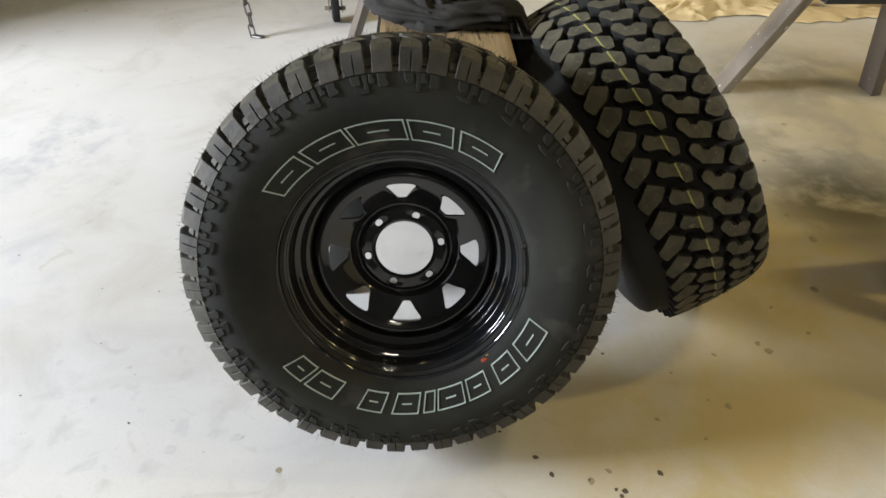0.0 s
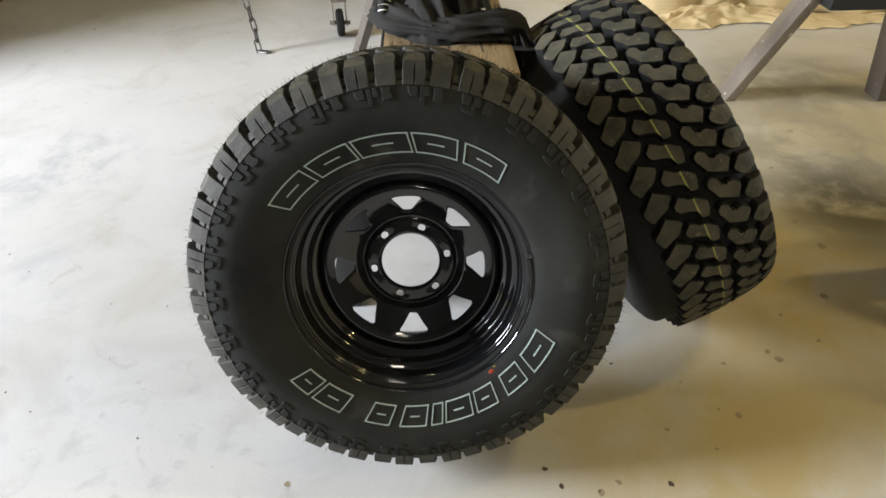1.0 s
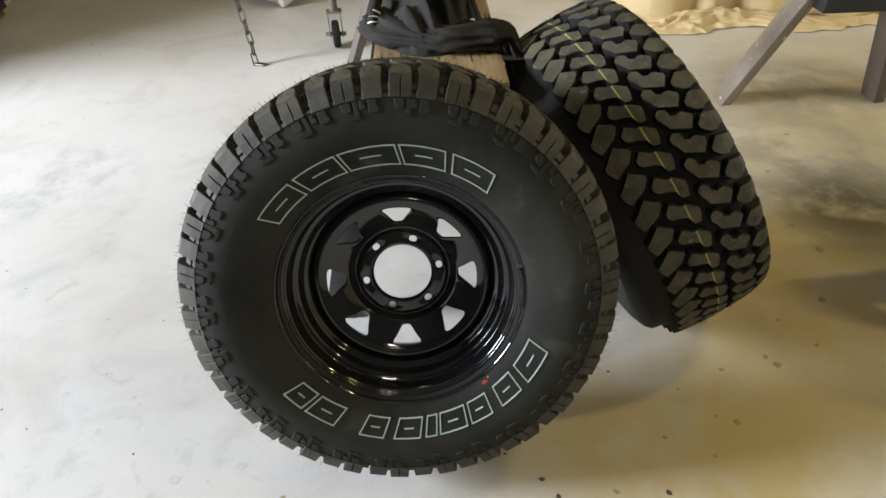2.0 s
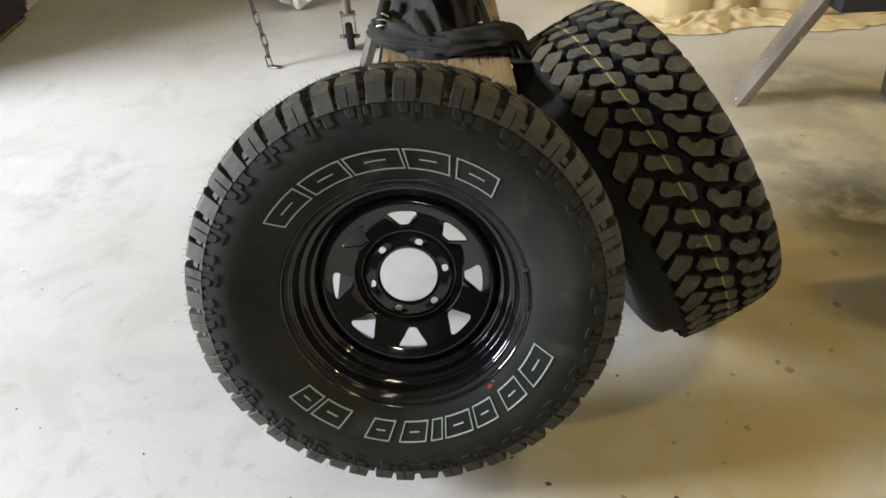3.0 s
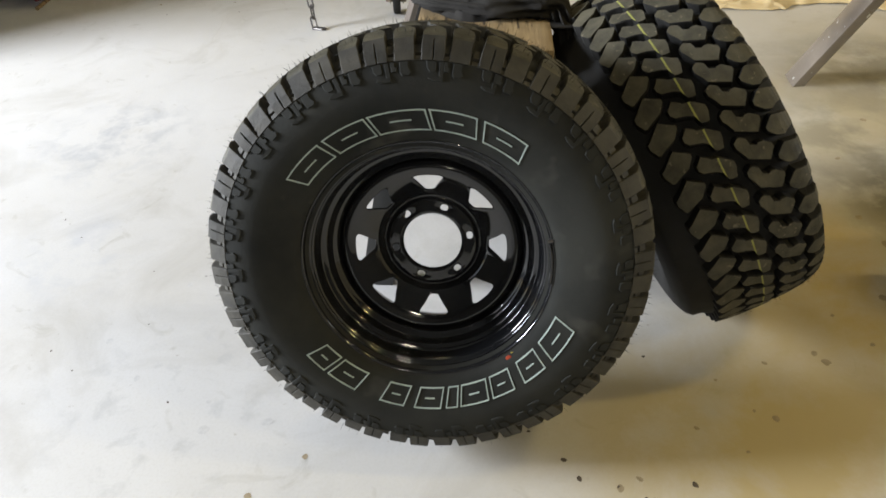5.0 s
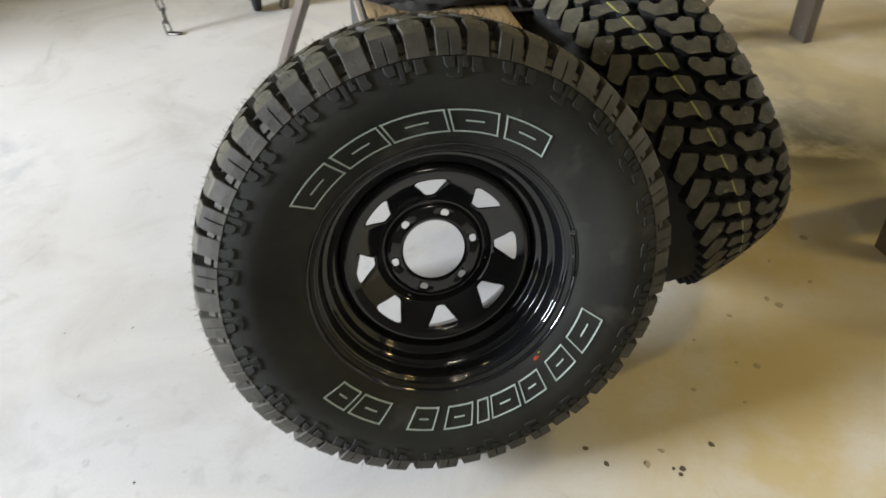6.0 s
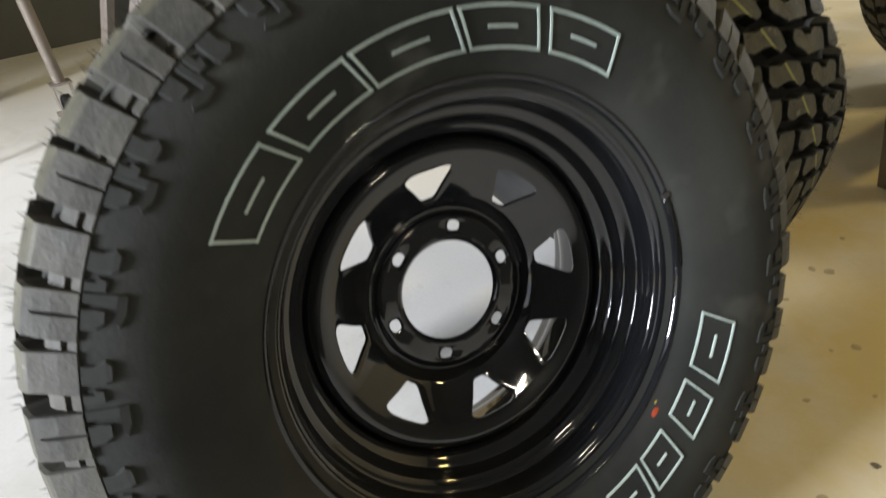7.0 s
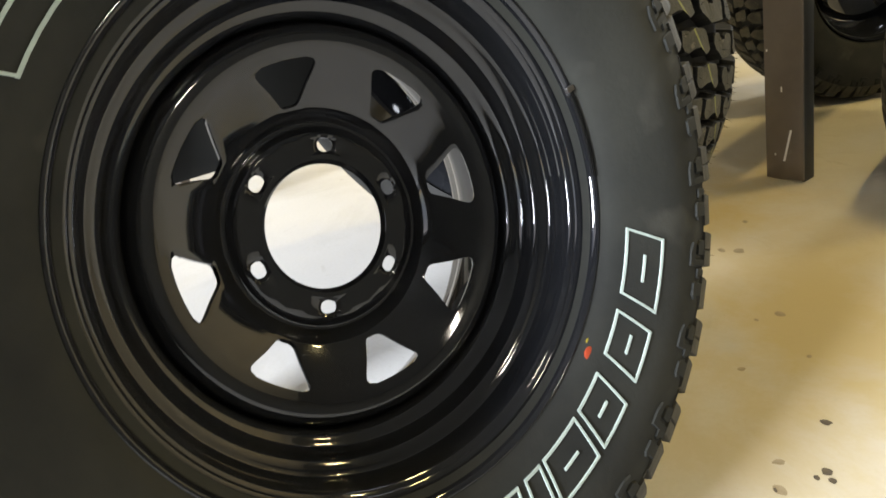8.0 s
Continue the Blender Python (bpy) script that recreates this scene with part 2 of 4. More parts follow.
def tube(bm, points, radius, n=8):
    """A round tube along points."""
    pts = [Vector(p) for p in points]
    rings = []
    side = None
    for i, p in enumerate(pts):
        d = (pts[min(i + 1, len(pts) - 1)] - pts[max(i - 1, 0)]).normalized()
        if side is None:
            side = d.orthogonal().normalized()
        side = (side - d * side.dot(d)).normalized()
        up = d.cross(side)
        rings.append([bm.verts.new(p + radius * (math.cos(2 * math.pi * k / n) * side + math.sin(2 * math.pi * k / n) * up)) for k in range(n)])
    for p, q in zip(rings, rings[1:]):
        for k in range(n):
            bm.faces.new((p[k], p[(k + 1) % n], q[(k + 1) % n], q[k]))
    bm.faces.new(rings[0])
    bm.faces.new(rings[-1])
    bmesh.ops.recalc_face_normals(bm, faces=bm.faces)
    return bm


# ---- the room ----
def slab(name, x0, x1, y0, y1, z0, z1, mat, label):
    bm = bmesh.new()
    box(bm, pose((x0 + x1) / 2, (y0 + y1) / 2, (z0 + z1) / 2), x1 - x0, y1 - y0, z1 - z0, 0)
    ob = part(name, bm, mat, smooth=False)
    return tagged(ob, label, "structure", kind="structure")


slab("ground", -60, 60, -60, 60, -0.4, -0.2, CONCRETE, "plain pale ground outside the workshop")
slab("floor", DOOR_X - 0.2, RIGHT_X + 0.2, FRONT_Y - 0.2, BACK_Y + 0.2, -0.199, 0.0, CONCRETE, "pale sealed concrete workshop floor with stains and painted shade")
slab("wall_north", DOOR_X, RIGHT_X, BACK_Y, BACK_Y + 0.2, 0.0, ROOF, WALL_DARK, "dark painted workshop back wall")
slab("ceiling", DOOR_X - 0.2, RIGHT_X + 0.2, FRONT_Y - 0.2, BACK_Y + 0.2, ROOF, ROOF + 0.15, CEILING, "dull dark sheet workshop ceiling")


def wall_with_hole(name, along_x, at, a0, a1, h0, h1, z0, z1, label, mat=WALL_DARK):
    """A wall 0.2 m thick with one rectangular opening."""
    bm = bmesh.new()
    for u0, u1, w0, w1 in ((a0, h0, 0, ROOF), (h1, a1, 0, ROOF), (h0, h1, z1, ROOF), (h0, h1, 0, z0)):
        if u1 - u0 < 0.01 or w1 - w0 < 0.01:
            continue
        c, s = (u0 + u1) / 2, u1 - u0
        if along_x:
            box(bm, pose(c, at - 0.1, (w0 + w1) / 2), s, 0.2, w1 - w0, 0)
        else:
            box(bm, pose(at - 0.1, c, (w0 + w1) / 2), 0.2, s, w1 - w0, 0)
    return tagged(part(name, bm, mat, smooth=False), label, "structure", kind="structure")


wall_with_hole("wall_west", False, DOOR_X, FRONT_Y, BACK_Y, -1.75, 1.45, 0.0, 2.4, "dark wall with an open roller door bay")
wall_with_hole("wall_east", False, RIGHT_X + 0.2, FRONT_Y, BACK_Y, WINDOW_Y - 0.5, WINDOW_Y + 0.5, 1.2, 2.1, "tan painted workshop side wall with a window opening", WALL)
slab("wall_south", DOOR_X, RIGHT_X, FRONT_Y - 0.2, FRONT_Y, 0.0, ROOF, WALL_DARK, "dull grey painted workshop front wall")

# ---- tyres ----
# Outer and groove contours from the side wall to the crown: (radius, distance from the middle plane).
OUT = ((0.302, 0.1365), (0.322, 0.1352), (0.341, 0.1300), (0.360, 0.1222), (0.3755, 0.1132), (0.3825, 0.090), (0.3855, 0.054), (0.3865, 0.0))
BASE = ((0.302, 0.1352), (0.322, 0.1330), (0.341, 0.1270), (0.352, 0.1165), (0.360, 0.1020), (0.3685, 0.082), (0.3725, 0.052), (0.374, 0.0))
SIDE = ((0.2205, 0.1125), (0.2265, 0.1178), (0.235, 0.1218), (0.246, 0.1256), (0.260, 0.1296), (0.276, 0.1330), (0.291, 0.1352))
# The all-terrain tyre has a rounder crown and a wider body.
AT_OUT = ((0.325, 0.1322), (0.345, 0.1264), (0.360, 0.1195), (0.3735, 0.1135), (0.3815, 0.1035), (0.3885, 0.080), (0.392, 0.050), (0.394, 0.0))
AT_BASE = ((0.325, 0.1300), (0.345, 0.1232), (0.3543, 0.1150), (0.3605, 0.1000), (0.3665, 0.0890), (0.372, 0.075), (0.375, 0.050), (0.377, 0.0))
AT_SIDE = SIDE + ((0.308, 0.1334), (0.322, 0.1309))


def side_at(r):
    """Height of the side wall above the middle plane at a radius."""
    for (r0, s0), (r1, s1) in zip(SIDE, SIDE[1:]):
        if r <= r1:
            return s0 + (s1 - s0) * (r - r0) / (r1 - r0)
    return SIDE[-1][1]


def on(contour, v):
    i = min(int(v), len(contour) - 2)
    f = v - i
    return [contour[i][k] * (1 - f) + contour[i + 1][k] * f for k in (0, 1)]


def block_mesh(lines, dusty, top, flank):
    """A block from lines of (foot, chamfer, top, top, chamfer, foot) points; the wearing face is dusty, the flanks are clean."""
    bm = bmesh.new()
    for group, dust in zip(lines, dusty):
        rows = [[bm.verts.new(p) for p in line] for line in group]
        for (p, q), d in zip(zip(rows, rows[1:]), dust):
            for k in range(5):
                bm.faces.new((p[k], p[k + 1], q[k + 1], q[k])).material_index = 0 if k == 2 and d else 1
        for line in (rows[0], rows[-1]):
            bm.faces.new(line).material_index = 1
    bmesh.ops.recalc_face_normals(bm, faces=bm.faces)
    me = bpy.data.meshes.new("tread_block")
    me.materials.append(top)
    me.materials.append(flank)
    bm.to_mesh(me)
    bm.free()
    return me


def tread_block(groups, front, kr, ks, middle, sink=0.0, top=RUBBER_TREAD, flank=RUBBER_LUG, dust_from=0.0):
    """One block of one or more lumps: rows of (place on the contour, angle from, angle to) in degrees; front -1 or 1."""
    lines, dusty = [], []
    for rows in groups:
        lump = []
        for v, a0, a1 in rows:
            (ro, so), (rb, sb) = on(OUT, v), on(BASE, v)
            k = sink * min(1.0, max(0.0, (4.4 - v) / 0.8))
            ro, so = ro + (rb - ro) * k, so + (sb - so) * k
            rb, sb = rb - 0.0055 * min(1.0, max(0.25, v - 2)), sb - 0.001
            rm, sm = ro * 0.86 + rb * 0.14, so * 0.86 + sb * 0.14
            line = []
            for r, w, a in ((rb, sb, a0 - 0.12), (rm, sm, a0), (ro, so, a0 + 0.16), (ro, so, a1 - 0.16), (rm, sm, a1), (rb, sb, a1 + 0.12)):
                line.append((kr * r * math.cos(radians(a)), middle + front * ks * w, kr * r * math.sin(radians(a))))
            lump.append(line)
        lines.append(lump)
        dusty.append([v >= dust_from for v, _, _ in rows])
    return block_mesh(lines, dusty, top, flank)


def tyre_body(name, parent, kr, ks, middle, mat, label, bead=0.205, side=SIDE, base=BASE):
    bm = bmesh.new()
    groove = tuple((r - 0.003 * (i > 2), w - 0.002 * (i == 3)) for i, (r, w) in enumerate(base))
    wall = [(bead, 0.098), (bead + 0.009, 0.104), *side]
    outer = [(r * kr, middle - ks * w) for r, w in wall] + [(r * kr, middle - ks * w) for r, w in groove[:-1]] + [(groove[-1][0] * kr, middle)]
    outer += [(r * kr, middle + ks * w) for r, w in reversed(groove[:-1])] + [(r * kr, middle + ks * w) for r, w in reversed(wall)]
    inner = [(0.225 * kr, middle + 0.095 * ks), (0.30 * kr, middle + 0.115 * ks), (0.345 * kr, middle + 0.08 * ks), (0.355 * kr, middle), (0.345 * kr, middle - 0.08 * ks), (0.30 * kr, middle - 0.115 * ks), (0.225 * kr, middle - 0.095 * ks)]
    lathe(bm, outer + inner, 128)
    return part(name, bm, mat, parent, label)


def hairs(parent, count, kr, ks, middle, places, seed, contour=OUT):
    """The thin rubber moulding hairs that stand on a new tread."""
    rng = random.Random(seed)
    bm = bmesh.new()
    for i in range(count):
        a = 2 * math.pi * (i + rng.uniform(-0.3, 0.3)) / count
        for v, sgn in places:
            if rng.random() < 0.25:
                continue
            r, s = on(contour, v + rng.uniform(-0.2, 0.2))
            d = Vector((math.cos(a), 0, math.sin(a)))
            p = d * r * kr + Vector((0, middle + sgn * ks * s, 0))
            q = p + (d + Vector((rng.uniform(-.4, .4), rng.uniform(-.4, .4), rng.uniform(-.4, .4)))) * rng.uniform(0.005, 0.012)
            side = Vector((-d.z, 0, d.x)) * 0.0005
            w = Vector((0, 0.0005, 0))
            vs = [bm.verts.new(x) for x in (p - side, p + side, p + w, q)]
            for k in ((0, 1, 3), (1, 2, 3), (2, 0, 3)):
                bm.faces.new([vs[j] for j in k])
    ob = part("moulding_hairs", bm, RUBBER, parent, "fine black rubber moulding hairs", smooth=False)
    ob["kind"] = "stuff"
    return ob


def turned(name, me, mat, parent, angle, smooth=False):
    return mesh_part(name, me, mat, parent, "", pose(0, 0, 0, 0, -angle, 0), smooth)


def mud_meshes(sgn, middle):
    """The alike pieces of a mud-terrain tread on one side of the tyre."""
    lug = {"dust_from": 3.9}
    black = {"top": RUBBER, "flank": RUBBER}
    split = tread_block((((2.04, -2.85, -0.27), (2.9, -2.85, -0.27), (3.5, -2.8, -0.15), (3.75, -2.75, -0.1)),
                         ((2.04, -0.05, 2.75), (2.9, -0.05, 2.75), (3.5, -0.1, 2.7), (3.75, -0.2, 2.6)),
                         ((3.70, -2.75, 2.6), (4.0, -2.7, 2.6), (4.6, -2.65, 2.6), (5.2, -2.3, 2.5), (5.65, -1.1, 1.6), (5.78, -0.4, 0.9))), sgn, 1, 1, middle, **lug)
    plain = tread_block((((2.04, -2.5, 2.6), (2.7, -2.5, 2.6), (3.3, -2.4, 2.5), (3.9, -2.35, 2.5), (4.1, -2.35, 2.5), (4.7, -2.5, 2.7), (5.3, -2.1, 2.7), (5.75, -0.6, 1.9), (5.88, 0.0, 1.3)),), sgn, 1, 1, middle, 0.16, **lug)
    crown = tread_block((((5.90, -3.3, 0.4), (6.05, -3.3, 1.6), (6.3, -2.4, 2.4), (6.6, -1.9, 2.2), (6.92, -0.8, 3.2)),), sgn, 1, 1, middle)
    # low bar between two lugs, then hook, stub and pad on the side wall
    filler = tread_block((((2.05, 2.3, 4.6), (2.35, 2.3, 4.6), (2.45, 2.4, 4.5)), ((2.75, 2.2, 4.6), (3.3, 2.2, 4.6), (3.6, 2.3, 4.5))), sgn, 1, 1, middle, 0.62, top=RUBBER_LUG)
    hook = tread_block((((0.55, -3.2, -0.6), (0.72, -3.2, 0.9), (0.84, -3.2, 0.6), (0.86, -3.2, -2.0), (1.94, -3.0, -1.8)),
                        ((1.20, -1.1, 0.5), (1.45, -1.2, 1.2), (1.94, -1.1, 1.4))), sgn, 1, 1, middle, **black)
    pad = tread_block((((0.95, -1.0, 1.0), (1.15, -1.6, 1.4), (1.5, -0.9, 1.4), (1.94, -0.9, 1.4)), ((1.25, 2.2, 3.6), (1.55, 2.0, 3.7), (1.6, 2.6, 3.7), (1.94, 2.6, 3.7))), sgn, 1, 1, middle, **black)
    return split, plain, crown, filler, hook, pad


def mud_blocks(tyre, middle=0.0, count=52, phase=92.6):
    """Mud-terrain tread: split and plain shoulder lugs in turn, a chevron crown, lugs on the side wall."""
    step = 360 / count
    for sgn in (-1, 1):
        split, plain, crown, filler, hook, pad = mud_meshes(sgn, middle)
        pieces = []
        for i in range(count):
            a = phase + i * step + 0.35 * math.sin(i * 2.4)
            pieces += [("tread_block", split if i % 2 else plain, a), ("tread_block", crown, a + step * (0.35 if sgn > 0 else 0.0)), ("low_block", filler, a)]
            if sgn < 0:
                pieces.append(("side_lug", hook if i % 2 else pad, a))
        if sgn < 0:
            for name, me, a in pieces:
                turned(name, me, RUBBER_TREAD, tyre, a)
        else:
            # the far shoulder, joined
            bm = bmesh.new()
            for _, me, a in pieces:
                old = len(bm.verts)
                bm.from_mesh(me)
                bm.verts.ensure_lookup_table()
                bmesh.ops.transform(bm, matrix=pose(0, 0, 0, 0, -a, 0), verts=bm.verts[old:])
            me = bpy.data.meshes.new("far_tread")
            me.materials.append(RUBBER_TREAD)
            me.materials.append(RUBBER_LUG)
            bm.to_mesh(me)
            bm.free()
            mesh_part("far_tread", me, RUBBER_TREAD, tyre, "", None, False)["kind"] = "stuff"


def crown_radius(y, contour, kr, ks):
    """Radius of a contour at a distance from the middle plane."""
    w = min(abs(y) / ks, contour[0][1])
    for (r0, s0), (r1, s1) in zip(contour, contour[1:]):
        if w >= s1:
            return kr * (r0 + (r1 - r0) * (s0 - w) / (s0 - s1))
    return kr * contour[-1][0]


def pitch_shift(a):
    """The blocks stand closer on some stretches of the tread than on others."""
    return 1.7 * math.sin(4 * radians(a - 22)) - 0.5


def all_terrain_blocks(tyre, kr, ks, count=48):
    """All-terrain tread: two slanted crown rows of notched blocks between two rows of tall shoulder blocks."""
    step = 360 / count
    left_crown = ((-0.0400, 61.5, 62.3), (-0.0345, 60.4, 63.1), (-0.028, 60.1, 64.2), (-0.0175, 59.6, 63.1), (-0.0135, 59.3, 62.4), (-0.0055, 58.5, 62.1), (-0.0010, 56.3, 62.0), (0.0055, 56.0, 61.2), (0.0125, 56.0, 60.3), (0.0180, 58.6, 59.6))
    right_crown = ((0.0285, 54.3, 55.2), (0.0345, 52.6, 56.0), (0.0395, 50.7, 56.2), (0.0490, 49.9, 55.2), (0.0515, 49.7, 53.3), (0.0610, 48.9, 52.5), (0.0640, 48.7, 52.9), (0.0725, 48.0, 52.8), (0.0780, 49.2, 52.0), (0.0845, 50.6, 51.2))
    left_shoulder = ((-0.0935, 63.6, 64.6), (-0.0865, 61.4, 65.4), (-0.0820, 61.1, 66.0), (-0.0725, 61.9, 67.4), (-0.0635, 62.5, 68.6), (-0.0517, 63.3, 67.3), (-0.0450, 64.6, 66.6), (-0.0395, 65.6, 66.1))
    right_shoulder = ((0.0860, 47.1, 47.7), (0.0925, 45.9, 48.6), (0.0990, 45.0, 49.5), (0.1040, 44.7, 49.9), (0.1105, 44.4, 49.6), (0.1190, 45.2, 49.3), (0.1260, 45.4, 49.0), (0.1370, 45.6, 48.8))
    for rows, face in ((left_crown, RUBBER_STRIPE), (right_crown, RUBBER_TREAD), (left_shoulder, RUBBER_TREAD), (right_shoulder, RUBBER_TREAD)):
        lump = []
        for y, a0, a1 in rows:
            ro, rb = crown_radius(y, AT_OUT, kr, ks), crown_radius(y, AT_BASE, kr, ks) - 0.006
            rm = ro - 0.0022
            lump.append([(r * math.cos(radians(a)), y, r * math.sin(radians(a))) for r, a in ((rb, a0 - 0.75), (rm, a0 - 0.4), (ro, a0 - 0.2), (ro, a1 + 0.2), (rm, a1 + 0.4), (rb, a1 + 0.75))])
        me = block_mesh([lump], [[True] * len(rows)], face, RUBBER_DUSTY)
        for i in range(count):
            turned("tread_block", me, face, tyre, i * step + pitch_shift(60.0 + i * step))


# ---- rim ----
WINDOW = ((0.1035, 2.2), (0.1045, 3.8), (0.1068, 4.9), (0.119, 8.2), (0.1295, 10.9), (0.1335, 11.5), (0.1362, 10.8), (0.1378, 8.4))


def disc_y(r):
    """Depth of the pressed wheel centre at a radius: flat hub pad, step, bowl, rolled edge."""
    pts = ((0.0, 0.0), (0.0555, 0.0035), (0.0582, 0.0), (0.0785, 0.0), (0.0825, 0.0030), (0.0865, 0.0060), (0.0905, 0.0045), (0.0955, -0.003), (0.100, -0.0085), (0.120, -0.0215), (0.1378, -0.0315), (0.148, -0.0365), (0.154, -0.0380), (0.159, -0.036), (0.163, -0.029), (0.165, -0.012))
    for (r0, y0), (r1, y1) in zip(pts, pts[1:]):
        if r <= r1:
            return y0 + (y1 - y0) * (r - r0) / (r1 - r0)
    return pts[-1][1]


def wheel_centre(parent):
    """The pressed steel centre: bore, six stud holes, eight rounded windows."""
    bm = bmesh.new()
    cols_s, cols_w = 8, 8
    radii = [0.0905, 0.0925, 0.0955, 0.0985, 0.1010] + [r for r, _ in WINDOW] + [0.1400, 0.144, 0.148, 0.152, 0.156, 0.160, 0.1635, 0.165]
    inside = dict(WINDOW)

    def half(r):
        if r in inside:
            return inside[r]
        return WINDOW[0][1] if r < 0.103 else WINDOW[-1][1]

    rows = []
    for r in radii:
        h = half(r)
        ring = []
        for s in range(8):
            c = 45 * s
            for k in range(cols_w):
                ring.append(c - h + 2 * h * k / cols_w)
            for k in range(cols_s):
                ring.append(c + h + (45 - 2 * h) * k / cols_s)
        rows.append([bm.verts.new((r * math.cos(radians(a)), disc_y(r), r * math.sin(radians(a)))) for a in ring])
    per = cols_w + cols_s
    for i, (p, q) in enumerate(zip(rows, rows[1:])):
        open_row = radii[i] in inside and radii[i + 1] in inside
        for j in range(len(p)):
            if open_row and j % per < cols_w:
                continue
            k = (j + 1) % len(p)
            bm.faces.new((p[j], p[k], q[k], q[j]))
    # hub pad with round stud holes: fan between each hole and its 60 degree sector
    inner_r, outer_r, pcd, hole = 0.0605, 0.0792, 0.06985, 0.0078
    m = 48
    for s in range(6):
        c = radians(10 + 60 * s)
        cx, cz = pcd * math.cos(c), pcd * math.sin(c)
        loops = []
        for f in (0.0, 0.15, 0.5, 1.0):
            loop = []
            for k in range(m):
                t = 2 * math.pi * k / m
                hx, hz = cx + hole * math.cos(c + t), cz + hole * math.sin(c + t)
                # point of the sector's border on the same side
                u = math.cos(t)
                w = math.sin(t)
                sq = max(abs(u), abs(w))
                rr = (inner_r + outer_r) / 2 + (outer_r - inner_r) / 2 * u / sq
                aa = c + radians(30) * w / sq
                bx, bz = rr * math.cos(aa), rr * math.sin(aa)
                x, z = hx + (bx - hx) * f, hz + (bz - hz) * f
                y = disc_y(math.hypot(x, z)) + (0.0022 if f == 0.0 else 0.0006 if f == 0.15 else 0.0)
                loop.append(bm.verts.new((x, y, z)))
            loops.append(loop)
        for p, q in zip(loops, loops[1:]):
            for k in range(m):
                j = (k + 1) % m
                bm.faces.new((p[k], p[j], q[j], q[k]))
    # rolled bore lip inside the pad, pressed step outside it
    steps = sorted({round(30 * math.sin(t) / max(abs(math.cos(t)), abs(math.sin(t))), 5) for t in (2 * math.pi * k / m for k in range(m)) if abs(math.cos(t)) > abs(math.sin(t)) - 1e-9})
    turn = [radians(10 + 60 * s + a) for s in range(6) for a in steps[:-1]]
    for band in ((0.0555, 0.0562, 0.0571, 0.0582, 0.0605), (0.0792, 0.0810, 0.0830, 0.0855, 0.0880, 0.0905)):
        rings = [[bm.verts.new((r * math.cos(a), disc_y(r), r * math.sin(a))) for a in turn] for r in band]
        for p, q in zip(rings, rings[1:]):
            for k in range(len(turn)):
                j = (k + 1) % len(turn)
                bm.faces.new((p[k], p[j], q[j], q[k]))
    bmesh.ops.remove_doubles(bm, verts=bm.verts, dist=0.0002)
    bmesh.ops.recalc_face_normals(bm, faces=bm.faces)
    ob = part("wheel_centre", bm, GLOSS, parent, "gloss black pressed centre with eight windows")
    sol = ob.modifiers.new("thickness", "SOLIDIFY")
    sol.thickness, sol.offset = 0.0042, 0.0
    bev = ob.modifiers.new("rounding", "BEVEL")
    bev.width, bev.segments, bev.limit_method, bev.angle_limit = 0.0012, 2, "ANGLE", radians(50)
    return ob


def rim_barrel(parent):
    bm = bmesh.new()
    front = [(0.168, 0.040), (0.1655, 0.0), (0.1655, -0.034), (0.169, -0.041), (0.1765, -0.046), (0.180, -0.052), (0.1815, -0.062), (0.187, -0.0665), (0.1925, -0.069), (0.195, -0.075), (0.1965, -0.091), (0.2005, -0.0955), (0.206, -0.0975),
             (0.2095, -0.101), (0.2115, -0.1085), (0.2145, -0.1125), (0.2180, -0.1120), (0.2195, -0.1080), (0.2180, -0.1030)]
    back = [(0.214, -0.1015), (0.2035, -0.099), (0.200, -0.093), (0.199, -0.074), (0.190, -0.066), (0.185, -0.050), (0.1705, -0.034), (0.1705, 0.040), (0.196, 0.062), (0.201, 0.090), (0.2175, 0.096), (0.2185, 0.101), (0.214, 0.103), (0.208, 0.096), (0.197, 0.092), (0.192, 0.064)]
    outline = front + back
    for _ in range(2):
        outline = [(0.78 * p[0] + 0.22 * q[0], 0.78 * p[1] + 0.22 * q[1]) if k == 0 else (0.22 * p[0] + 0.78 * q[0], 0.22 * p[1] + 0.78 * q[1]) for p, q in zip(outline, outline[1:] + outline[:1]) for k in (0, 1)]
    lathe(bm, outline, 160)
    return part("barrel", bm, GLOSS, parent, "gloss black stepped steel barrel")


